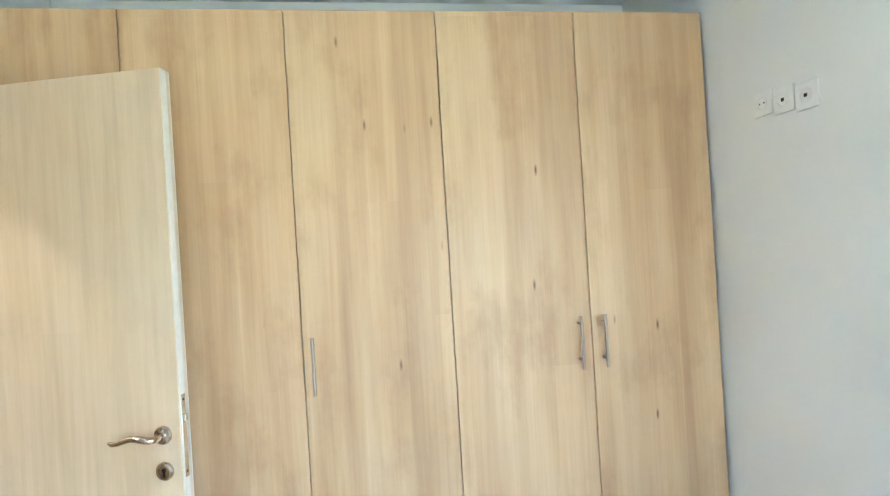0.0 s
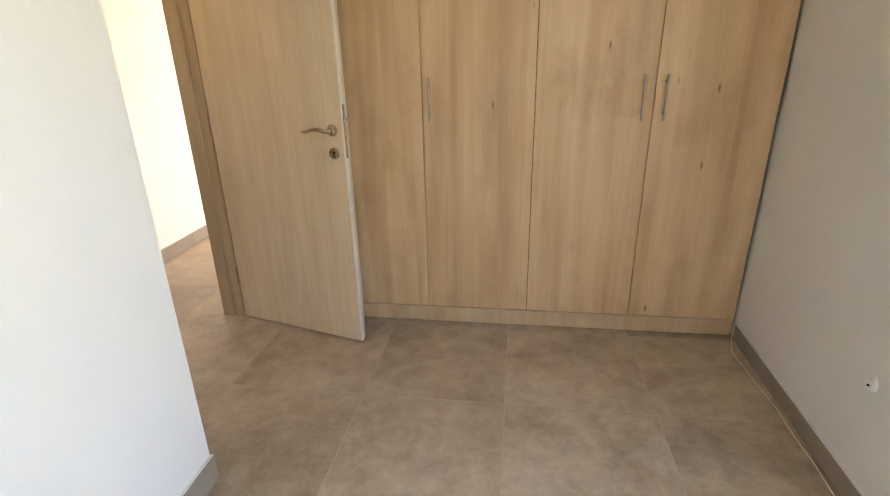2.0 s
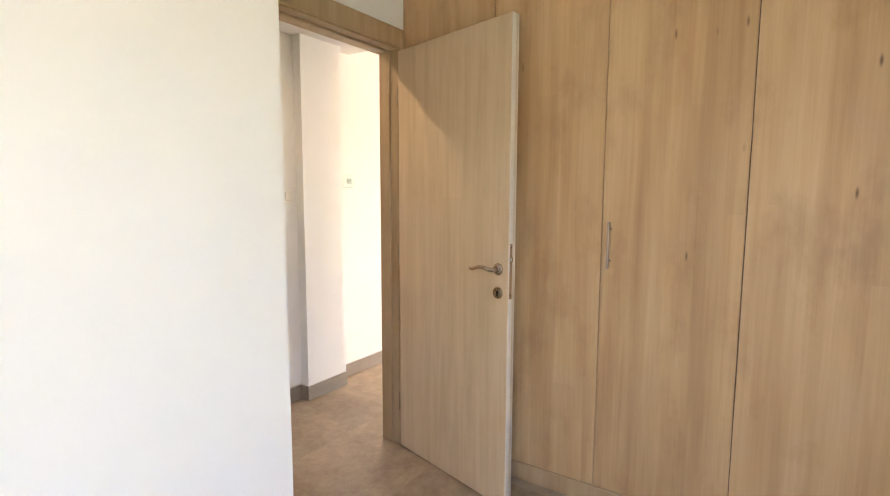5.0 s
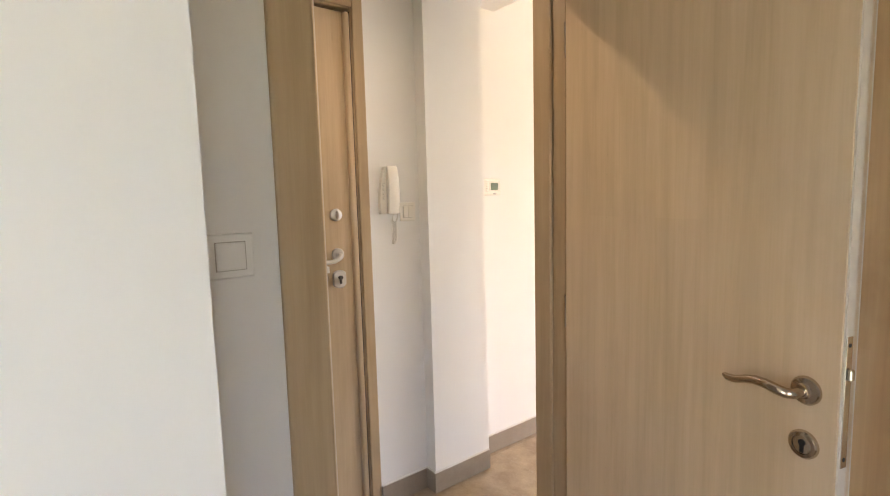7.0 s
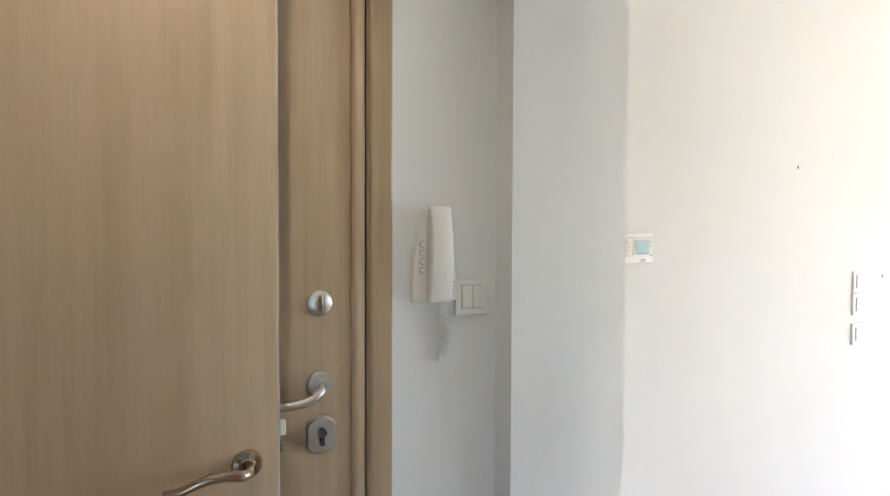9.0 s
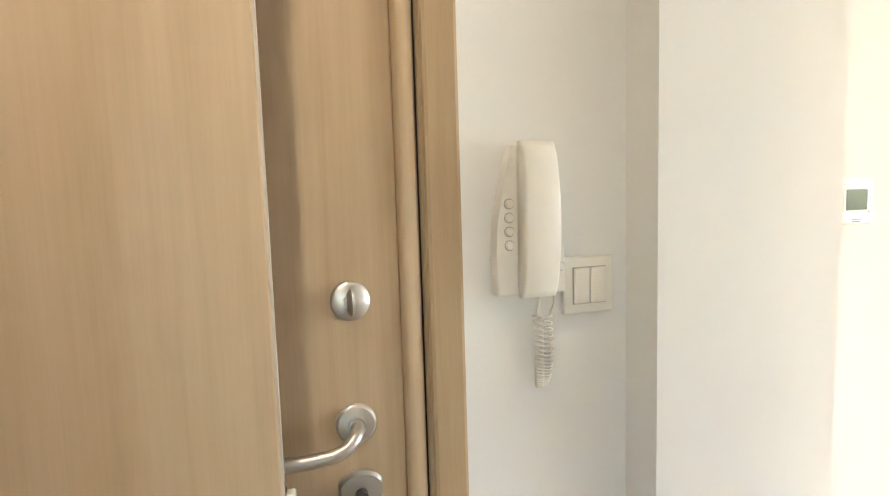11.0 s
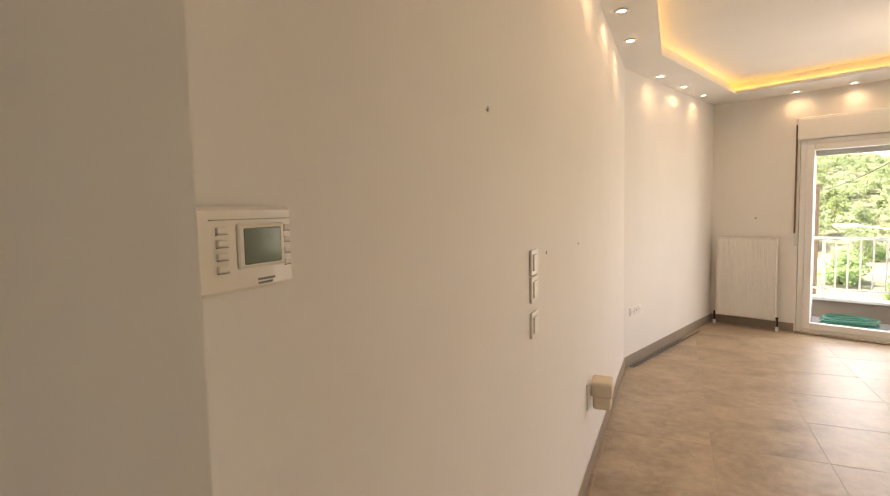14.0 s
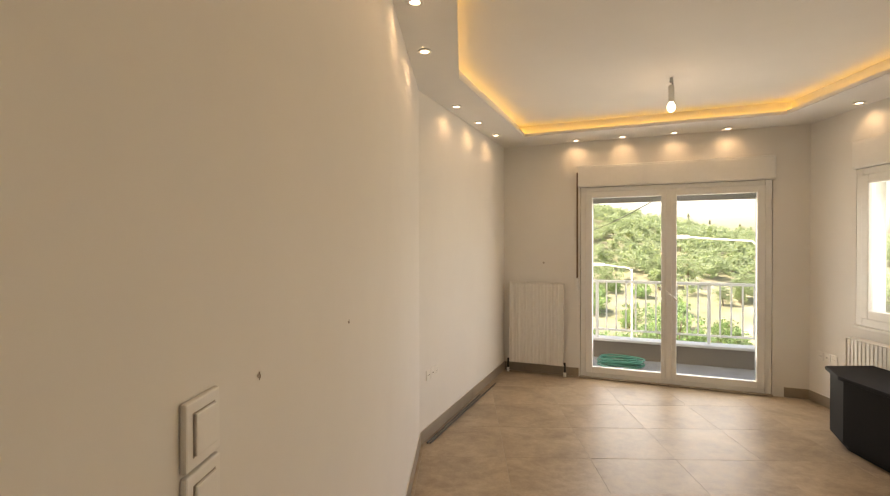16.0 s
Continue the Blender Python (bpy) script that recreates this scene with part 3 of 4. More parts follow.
# bedroom door: hinged beside the wardrobe, standing open into the room
door_frame("door_frame_bedroom", pose(0, -0.8215, 0, 0, 0, 90), 0.7855, 2.085, 0.12, (0.10, 0.034), CASE)
interior_door("bedroom_door", pose(0.014, -0.055, 0, 0, 0, -14.9), 0.755, 2.07, "limed oak interior door standing open beside the wardrobe")
bm = bm_new()
for z in (0.25, 1.05, 1.85):
    rod(bm, (0.008, -0.044, z - 0.05), (0.008, -0.044, z + 0.05), 0.007)
tagged(part("door_hinges", bm, NICKEL), "satin nickel hinges on the bedroom door frame", "hinge", kind="structure")

# bathroom door: opened against the entrance door
door_frame("door_frame_bathroom", pose(-0.18, -1.15, 0, 0, 0, 180) @ pose(0, 0, 0), 0.70, 2.14, 0.08, (0.045, 0.03), CASE)
interior_door("bathroom_door", pose(-0.862, -1.122, 0, 0, 0, 90), 0.697, 2.15, "limed oak bathroom door open before the entrance door", key=True, hooks=[(0.42, 1.985), (0.60, 1.99)], lock=0.978)

# entrance door
top = thing("entrance_door", pose(-0.955, -1.10, 0, 0, 0, 90), "oak-faced security entrance door, shut, with steel fittings", "door")
WD = 0.836
bm = bm_new()
box(bm, (0, 0, 0.01), (WD, 0.05, 2.165), 0.003)
part("leaf", bm, ENTRY, top)
bm = bm_new()
box(bm, (WD, -0.020, 0.01), (WD + 0.026, 0.05, 2.165), 0.010, 3)
part("edge_moulding", bm, ENTRY, top, smooth=True)
out = Matrix.Translation((0, 0, 0)) @ Matrix(((-1, 0, 0, 0), (0, 0, -1, 0), (0, 1, 0, 0), (0, 0, 0, 1)))
LX = 0.768
lever_plain(top, Matrix.Translation((LX, 0, 1.176)) @ out, STEEL)
k = Matrix.Translation((LX, 0, 1.342)) @ out
bm = bm_new()
lathe(bm, [(0.026, 0), (0.026, 0.005), (0.023, 0.008), (0.016, 0.009), (0.014, 0.010)], k)
knob = part("thumb_turn_rose", bm, STEEL, top, smooth=True)
bm = bm_new()
lathe(bm, [(0.010, 0.009), (0.010, 0.014)], k, 20)
for side in (-1, 1):
    edge = [bm.verts.new(k @ Vector((0.0, 0.019 * math.cos(a), 0.012 + 0.017 * math.sin(a)))) for a in np.linspace(0, math.pi, 13)]
    foot = [bm.verts.new(k @ Vector((side * 0.0065 * math.sin(a) ** 0.7, 0.017 * math.cos(a), 0.012))) for a in np.linspace(0, math.pi, 13)]
    for i in range(12):
        bm.faces.new((edge[i], edge[i + 1], foot[i + 1], foot[i]))
part("thumb_turn", bm, STEEL, knob, smooth=True)
k = Matrix.Translation((LX + 0.002, 0, 1.072)) @ out
bm = bm_new()
ring = []
for a in np.linspace(0, math.tau, 32, endpoint=False):
    ring.append((max(-0.0295, min(0.0295, 0.036 * math.cos(a))), 0.0385 * math.copysign(abs(math.sin(a)) ** 0.85, math.sin(a))))
for z0, s0, z1, s1 in ((0, 1, 0.006, 1), (0.006, 1, 0.010, 0.9)):
    lo = [bm.verts.new(k @ Vector((x * s0, y * s0, z0))) for x, y in ring]
    hi = [bm.verts.new(k @ Vector((x * s1, y * s1, z1))) for x, y in ring]
    for i in range(32):
        bm.faces.new((lo[i], lo[(i + 1) % 32], hi[(i + 1) % 32], hi[i]))
    if z1 > 0.006:
        bm.faces.new(hi)
plate = part("lock_escutcheon", bm, STEEL, top, "oval brushed steel lock plate", smooth=True)
bm = bm_new()
rod(bm, k @ Vector((0, 0.008, 0.009)), k @ Vector((0, 0.008, 0.022)), 0.0085)
sweep(bm, [k @ Vector((0, 0.006, 0.016)), k @ Vector((0, -0.006, 0.016)), k @ Vector((-0.002, -0.018, 0.014))], [0.006, 0.005, 0.005], 8)
part("lock_cylinder", bm, ROD, plate, smooth=True)
k = Matrix.Translation((0.425, 0, 1.512)) @ out
bm = bm_new()
lathe(bm, [(0.0215, 0), (0.0215, 0.008), (0.019, 0.011), (0.017, 0.0115), (0.016, 0.0105)], k)
part("peephole_cover", bm, STEEL, top, smooth=True)
door_frame("door_frame_entrance", pose(-0.93, -1.144, 0, 0, 0, 90) @ pose(0, 0.012, 0), 0.907, 2.175, 0.14, (0.01, 0.056), CASE)
# near-black strip: shade of the gap between moulding and frame, built as a part
bm = bm_new()
box(bm, (-0.9915, -0.2382, 0.0), (-0.9405, -0.2367, 2.165))
tagged(part("door_seal", bm, DARK), "dark strip standing for the shade in the entrance door gap", "door seal", kind="structure")
bm = bm_new()
box(bm, (-1.3, -1.2, 0), (-1.13, -0.15, 2.3))
structure("wall_stairwell", bm, PAINT, "plain wall behind the entrance door", "wall")


# ---- wardrobe ----
def wardrobe():
    top = thing("wardrobe", pose(0, 0, 0), "built-in light oak wardrobe with five plain tall doors", "wardrobe")
    bm = bm_new()
    box(bm, (0.004, 0.024, 0.09), (2.572, 0.60, 2.345))
    part("body", bm, DARK, top)
    bm = bm_new()
    box(bm, (0.004, 0.006, 0.004), (2.570, 0.03, 0.088), 0.002)
    part("plinth", bm, OAK_EDGE, top)
    bm = bm_new()
    box(bm, (0.004, -0.002, 0.0885), (2.572, 0.022, 0.0945), 0.001)
    part("ledge", bm, OAK_EDGE, top)
    edges = [0.004, 0.532, 1.046, 1.558, 2.064, 2.572]
    for k, (a, b) in enumerate(zip(edges, edges[1:])):
        bm = bm_new()
        box(bm, (a + 0.0015, 0.0, 0.097), (b - 0.0015, 0.02, 2.35), 0.0012)
        door = part("door", bm, OAK, top)
        x = {0: b - 0.045, 1: a + 0.045, 2: a + 0.036, 3: b - 0.050, 4: a + 0.040}[k]
        bm = bm_new()
        z0, z1 = 1.062, 1.252
        rod(bm, (x, -0.034, z0), (x, -0.034, z1), 0.006, n=12)
        for z in (z0 + 0.03, z1 - 0.03):
            rod(bm, (x, 0.001, z), (x, -0.034, z), 0.0045, n=10)
        part("handle", bm, HANDLE, door, "satin nickel bar handle", smooth=True)


wardrobe()


# ---- switches and sockets ----
def plate_on(name, m, w, h, label, category, cells=1, kind="switch", material=None):
    """A wall plate: x across, y up, z off the wall; centre at the origin."""
    mat = material or PLASTIC
    top = thing(name, m, label, category)
    bm = bm_new()
    box(bm, (-w / 2, -h / 2, 0), (w / 2, h / 2, 0.009), 0.003, 2)
    part("plate", bm, mat, top)
    if kind == "switch":
        iw, ih = w * 0.62, h * 0.62
        bm = bm_new()
        box(bm, (-iw / 2 - 0.0012, -ih / 2 - 0.0012, 0.0085), (iw / 2 + 0.0012, ih / 2 + 0.0012, 0.0094))
        part("gap", bm, SWGAP, top)
        for k in range(cells):
            bm = bm_new()
            a, b = -iw / 2 + iw * k / cells, -iw / 2 + iw * (k + 1) / cells
            box(bm, (a + 0.0006, -ih / 2, 0.009), (b - 0.0006, ih / 2, 0.0135), 0.0018, 2)
            part("rocker", bm, mat, top)
    else:
        bm = bm_new()
        lathe(bm, [(0.0215, 0.0085), (0.0215, 0.0105), (0.0195, 0.0108), (0.0185, 0.0092)])
        part("socket_well", bm, mat, top, smooth=True)
        bm = bm_new()
        if kind == "socket":
            for x in (-0.0095, 0.0095):
                rod(bm, (x, 0, 0.0093), (x, 0, 0.0099), 0.003, n=10)
        else:
            box(bm, (-0.006, -0.005, 0.0093), (0.006, 0.006, 0.0112), 0.001)
        part("contacts", bm, DARK, top)
    return top


ON_X = Matrix(((0, 0, 1, 0), (1, 0, 0, 0), (0, 1, 0, 0), (0, 0, 0, 1)))      # wall facing +x
ON_MX = Matrix(((0, 0, -1, 0), (-1, 0, 0, 0), (0, 1, 0, 0), (0, 0, 0, 1)))   # wall facing -x


def on_x(x, y, z):
    return Matrix.Translation((x, y, z)) @ ON_X


def on_mx(x, y, z):
    return Matrix.Translation((x, y, z)) @ ON_MX


plate_on("light_switch", on_x(0.0, -1.012, 1.31), 0.085, 0.083, "white single light switch beside the bedroom door", "light switch")
plate_on("light_switch", on_x(XI, 0.006, 1.342), 0.083, 0.083, "ivory double light switch below the entry phone", "light switch", 2, material=IVORY)
for z, c in ((1.306, 1), (1.219, 1), (1.103, 1)):
    plate_on("light_switch", on_x(XW, 1.757, z), 0.083, 0.083, "white light switch in a column of three on the long wall", "light switch", c)
plate_on("wall_socket", SKEW @ on_mx(XR, -0.275, 1.925), 0.08, 0.08, "white power socket high on the bedroom wall", "socket", kind="socket")
plate_on("aerial_socket", SKEW @ on_mx(XR, -0.36, 1.912), 0.08, 0.08, "white aerial socket high on the bedroom wall", "socket", kind="aerial")
plate_on("aerial_socket", SKEW @ on_mx(XR, -0.445, 1.90), 0.08, 0.08, "white aerial socket high on the bedroom wall", "socket", kind="aerial")
SEC = pose(BEND.x, BEND.y, 0, 0, 0, SEC_A)
for x, kd in ((0.16, "socket"), (0.245, "aerial"), (0.33, "socket")):
    plate_on("wall_socket", SEC @ Matrix.Translation((x, -0.0, 0.50)) @ Matrix(((1, 0, 0, 0), (0, 0, -1, 0), (0, 1, 0, 0), (0, 0, 0, 1))), 0.08, 0.08, "white wall socket low on the living room wall", "socket", kind=kd)

# socket cover and strap plate by the bedroom balcony door
top = thing("socket_cover", SKEW @ on_mx(XR, -0.94, 0.41), "white round socket cover with a dark screw hole", "socket cover")
bm = bm_new()
lathe(bm, [(0.030, 0), (0.030, 0.002), (0.026, 0.005), (0.012, 0.006), (0.011, 0.012), (0.0, 0.013)])
part("cover", bm, PLASTIC, top, smooth=True)
bm = bm_new()
rod(bm, (0.006, -0.008, 0.009), (0.006, -0.008, 0.014), 0.004, n=8)
part("screw_hole", bm, DARK, top)
top = thing("strap_winder", SKEW @ on_mx(XR, -1.06, 0.955), "white oval roller shutter strap winder on the wall", "strap winder")
bm = bm_new()
sweep(bm, [(0, -0.045, 0.008), (0, -0.036, 0.012), (0, 0.036, 0.012), (0, 0.045, 0.008)], [0.010, 0.024, 0.024, 0.010], 16)
part("housing", bm, PLASTIC, top, smooth=True)

# cable lying along the skirting
bm = bm_new()
sweep(bm, [(2.562 - 0.026 * min(1.0, s / 2.5) - 0.004 * math.sin(0.9 * s) - 0.003 * math.sin(2.3 * s) - 0.02 * math.exp(-(s - 1.2) ** 2), -0.03 - 0.11 * s, 0.0025 + 0.06 * max(0, 1 - s)) for s in np.linspace(0, 10.5, 60)], 0.0022, 6)
tagged(part("cable", bm, CABLE, smooth=True), "thin white cable lying along the bedroom skirting", "cable")


# ---- entry phone ----
def entry_phone():
    top = thing("entry_phone", on_x(XI, -0.094, 1.440), "ivory wall entry phone with handset on its cradle", "entry phone")
    bm = bm_new()
    prism(bm, [(-0.048, -0.103), (0.056, -0.103), (0.055, -0.055), (0.051, -0.035), (0.040, 0.045), (0.034, 0.100), (-0.024, 0.100), (-0.030, 0.075), (-0.039, 0.035), (-0.046, -0.005), (-0.048, -0.04)], 0, 0.022)
    bmesh.ops.bevel(bm, geom=bm.edges[:], offset=0.004, segments=2, profile=0.5, affect="EDGES")
    base = part("base", bm, IVORY, top)
    for k in range(4):
        y = 0.022 - k * 0.0185
        bm = bm_new()
        lathe(bm, [(0.0072, 0.029), (0.0072, 0.0305)], Matrix.Translation((-0.0295, y, -0.008)), 18)
        ring = part("button_ring", bm, GREYBAR, base)
        bm = bm_new()
        lathe(bm, [(0.0060, 0.030), (0.0058, 0.033), (0.0045, 0.0342)], Matrix.Translation((-0.0295, y, -0.008)), 18)
        part("button", bm, IVORY, base, smooth=True)
    bm = bm_new()
    lathe(bm, [(0.0062, 0.029), (0.0062, 0.0305)], Matrix.Translation((0.0475, -0.066, -0.008)), 18)
    part("button_ring", bm, GREYBAR, base)
    bm = bm_new()
    lathe(bm, [(0.0052, 0.030), (0.005, 0.0325)], Matrix.Translation((0.0475, -0.066, -0.008)), 18)
    part("button", bm, IVORY, base, smooth=True)
    bm = bm_new()
    loops = []
    for k in range(25):
        q = k / 24
        y = -0.104 + 0.208 * q
        bow = math.sin(math.pi * q)
        tip = min(1.0, 6 * min(q, 1 - q) + 0.45)
        zt = 0.028 + 0.009 * tip + 0.010 * bow
        zb = 0.0215 + 0.006 * (1 - tip)
        a, b = -0.0175 + 0.001 * q, 0.0355 + 0.0018 * bow - 0.001 * q
        r = 0.005
        ring = [(a, zb), (b, zb), (b, zt - r), (b - 0.3 * r, zt - 0.3 * r), (b - r, zt), ((a + b) / 2, zt + 0.0015), (a + r, zt), (a + 0.3 * r, zt - 0.3 * r), (a, zt - r)]
        loops.append([bm.verts.new((x, y, z)) for x, z in ring])
    for lo, hi in zip(loops, loops[1:]):
        for i in range(9):
            bm.faces.new((lo[i], lo[(i + 1) % 9], hi[(i + 1) % 9], hi[i]))
    bm.faces.new(loops[0][::-1])
    bm.faces.new(loops[-1])
    bmesh.ops.recalc_face_normals(bm, faces=bm.faces[:])
    handset = part("handset", bm, IVORY, top)
    for p in handset.data.polygons:
        p.use_smooth = abs(p.normal.y) < 0.8
    bm = bm_new()
    pts = []
    for q in np.linspace(0, 1, 44 * 9):
        a = q * math.tau * 44
        drop = -0.134 - 0.102 * math.sin(math.pi * min(1.0, q * 1.02)) ** 0.8
        cx = 0.022 + 0.0085 * math.cos(math.pi * q) + 0.003 * math.sin(9 * q)
        pts.append((cx + 0.0058 * math.cos(a), drop + 0.001 * math.sin(a), 0.013 + 0.0058 * math.sin(a)))
    sweep(bm, pts, 0.0017, 5)
    part("coiled_cord", bm, IVORY, top, smooth=True)
    bm = bm_new()
    sweep(bm, [(0.012, -0.102, 0.03), (0.011, -0.118, 0.022), (0.013, -0.136, 0.014)], 0.002, 6)
    part("cord_lead", bm, IVORY, top, smooth=True)
    bm = bm_new()
    sweep(bm, [(0.040, -0.100, 0.016), (0.040, -0.118, 0.016), (0.034, -0.136, 0.014)], 0.0028, 6)
    part("cord_lead", bm, IVORY, top, smooth=True)


entry_phone()

# thermostat by the pier
def thermostat():
    top = thing("thermostat", on_x(XW, 0.545, 1.447), "cream room thermostat with a small grey-green display", "thermostat")
    bm = bm_new()
    box(bm, (-0.074, -0.040, 0), (0.060, 0.040, 0.010), 0.003, 2)
    part("wall_plate", bm, IVORY, top)
    bm = bm_new()
    rows = [(-0.063, 0.010, 0.020), (-0.061, 0.009, 0.024), (-0.03, 0.009, 0.0275), (0.0, 0.009, 0.0285), (0.03, 0.009, 0.0275), (0.061, 0.009, 0.024), (0.063, 0.010, 0.020)]
    loops = [[bm.verts.new(p) for p in ((x, -0.043, zb), (x, -0.043, zt - 0.004), (x, -0.039, zt), (x, 0.039, zt), (x, 0.043, zt - 0.004), (x, 0.043, zb))] for x, zb, zt in rows]
    for lo, hi in zip(loops, loops[1:]):
        for i in range(6):
            bm.faces.new((lo[i], lo[(i + 1) % 6], hi[(i + 1) % 6], hi[i]))
    bm.faces.new(loops[0])
    bm.faces.new(loops[-1][::-1])
    bmesh.ops.recalc_face_normals(bm, faces=bm.faces[:])
    part("housing", bm, IVORY, top)
    bm = bm_new()
    box(bm, (-0.050, 0.0295, 0.0260), (0.056, 0.0305, 0.0290))
    part("groove", bm, SWGAP, top)
    bm = bm_new()
    box(bm, (-0.020, -0.020, 0.0255), (0.046, 0.026, 0.0298), 0.003, 2)
    bezel = part("bezel", bm, IVORY, top)
    bm = bm_new()
    box(bm, (-0.012, -0.016, 0.0290), (0.040, 0.021, 0.0305), 0.001)
    part("display", bm, SCREEN, bezel, "grey-green liquid crystal display")
    bm = bm_new()
    for y0, x0, x1 in ((-0.0325, 0.006, 0.030), (-0.0365, 0.006, 0.026)):
        box(bm, (x0, y0 - 0.0011, 0.0262), (x1, y0 + 0.0011, 0.0288))
    part("label_strip", bm, RAILGREY, top)
    for x, y in [(x, y) for x in (-0.043, 0.049) for y in (0.020, 0.0075, -0.005, -0.0175)]:
        bm = bm_new()
        box(bm, (x, y - 0.0032, 0.0240), (x + (0.013 if x < 0 else 0.009), y + 0.0032, 0.0288 if x < 0 else 0.0272), 0.001)
        part("button", bm, IVORY, top)
        bm = bm_new()
        box(bm, (x, y - 0.0046, 0.0240), (x + (0.013 if x < 0 else 0.009), y - 0.0036, 0.0286 if x < 0 else 0.0270))
        part("button_gap", bm, SWGAP, top)


thermostat()

# nails and wall plugs left in the long wall
def wall_plug(y, z, label, x=XW):
    top = thing("wall_plug", on_x(x, y, z), label, "wall plug")
    bm = bm_new()
    lathe(bm, [(0.003, -0.004), (0.003, 0.001), (0.002, 0.002)], n=10)
    part("sleeve", bm, SWGAP, top)
    bm = bm_new()
    sweep(bm, [(0.001, -0.006, 0.002), (0.0005, 0.0, 0.0035), (0, 0.007, 0.0025)], 0.0009, 6)
    part("hook", bm, STRAP, top)


wall_plug(1.343, 1.723, "small rusty nail in the white wall")
wall_plug(1.944, 1.321, "brown wall plug in the white wall")
wall_plug(2.585, 1.308, "grey wall plug in the white wall")

# plug and adapter box in a socket near the floor
plate_on("wall_socket", on_x(XW, 2.88, 0.47), 0.08, 0.14, "white wall socket holding a plug box", "socket", kind="socket")
top = thing("plug_adapter", on_x(XW, 2.94, 0.475) @ pose(0, 0, 0, 0, 0, 12), "cream boxy plug adapter hanging from a wall socket", "adapter")
bm = bm_new()
box(bm, (-0.05, -0.012, 0.014), (0.05, 0.078, 0.125), 0.014, 3)
part("housing", bm, CREAM, top)
bm = bm_new()
box(bm, (-0.046, -0.088, 0.020), (0.047, -0.010, 0.115), 0.016, 3)
part("lower_box", bm, CREAM, top)
bm = bm_new()
rod(bm, (-0.02, 0.0, 0.0), (-0.02, 0.0, 0.02), 0.018)
part("plug", bm, PLASTIC, top)

# aluminium rods on the floor along the second wall
SECD = (CORNER - BEND).normalized()
SECN = Vector((SECD.y, -SECD.x))
for start, off, long in ((0.05, 0.042, 1.30), (0.06, 0.066, 1.12), (1.02, 0.075, 0.80)):
    bm = bm_new()
    a = BEND + SECD * start + SECN * off
    b = a + SECD * long + SECN * 0.006
    rod(bm, (a.x, a.y, 0.0105), (b.x, b.y, 0.0105), 0.006, n=10)
    tagged(part("metal_rod", bm, ROD, smooth=True), "dark grey metal rod lying along the wall", "rod", "rods on the floor")


# ---- radiators ----
def radiator(m, width, z0, z1, label):
    top = thing("radiator", m, label, "radiator")
    for y in (-0.055, -0.105):
        bm = bm_new()
        n = max(6, int(width / 0.04))
        xs = []
        for k in range(n):
            a = width * k / n
            xs += [(a, 0.0), (a + width / n * 0.30, 0.0), (a + width / n * 0.42, -0.0045), (a + width / n * 0.88, -0.0045)]
        xs.append((width, 0.0))
        back = y + 0.006
        for i in range(len(xs) - 1):
            (xa, da), (xb, db) = xs[i], xs[i + 1]
            f = [bm.verts.new(p) for p in ((xa, y + da, z0), (xb, y + db, z0), (xb, y + db, z1), (xa, y + da, z1))]
            bm.faces.new(f)
        f = [bm.verts.new(p) for p in ((0, back, z0), (0, back, z1), (width, back, z1), (width, back, z0))]
        bm.faces.new(f)
        bmesh.ops.remove_doubles(bm, verts=bm.verts, dist=1e-5)
        part("panel", bm, ENAMEL, top)
    bm = bm_new()
    box(bm, (-0.004, -0.118, z1 - 0.002), (width + 0.004, -0.035, z1 + 0.008), 0.003)
    part("top_grille", bm, ENAMEL, top)
    for x in (-0.004, width):
        bm = bm_new()
        box(bm, (x, -0.116, z0 + 0.01), (x + 0.004, -0.037, z1 - 0.003))
        part("side_cover", bm, ENAMEL, top)
    for x in (-0.03, width + 0.02):
        bm = bm_new()
        rod(bm, (x, -0.075, 0.0), (x, -0.075, 0.05), 0.016)
        part("pipe_sleeve", bm, PLASTIC, top)
        bm = bm_new()
        rod(bm, (x, -0.075, 0.05), (x, -0.075, z0 + 0.03), 0.010)
        rod(bm, (x, -0.075, z0 + 0.02), (x + (0.05 if x < 0 else -0.05), -0.075, z0 + 0.02), 0.010)
        part("valve", bm, DARK, top, "black valve and pipe")
    for x in (0.15 * width, 0.85 * width):
        bm = bm_new()
        box(bm, (x, -0.05, z1 - 0.2), (x + 0.03, -0.002, z1 - 0.12))
        part("bracket", bm, ENAMEL, top)


radiator(FAR @ pose(0.10, 0, 0), 0.62, 0.13, 1.06, "tall cream panel radiator on the wall by the balcony door")
radiator(pose(CORNER2.x, CORNER2.y - 0.62, 0, 0, 0, -90), 0.9, 0.13, 0.72, "cream panel radiator below the side window")


# ---- balcony doors and windows ----
def glazed_leaf(top, x0, x1, z0, z1, y, name="sash", rail=0.075, deep=0.06):
    sash = None
    bm = bm_new()
    box(bm, (x0, y, z0), (x0 + rail, y + deep, z1), 0.008, 2)
    box(bm, (x1 - rail, y, z0), (x1, y + deep, z1), 0.008, 2)
    box(bm, (x0 + rail - 0.004, y + 0.001, z0), (x1 - rail + 0.004, y + deep - 0.001, z0 + rail), 0.008, 2)
    box(bm, (x0 + rail - 0.004, y + 0.001, z1 - rail), (x1 - rail + 0.004, y + deep - 0.001, z1), 0.008, 2)
    sash = part(name, bm, PVC, top)
    bm = bm_new()
    box(bm, (x0 + rail - 0.01, y + deep * 0.45, z0 + rail - 0.01), (x1 - rail + 0.01, y + deep * 0.45 + 0.006, z1 - rail + 0.01))
    pane = part("pane", bm, GLASS, sash)
    pane.visible_shadow = False
    return sash


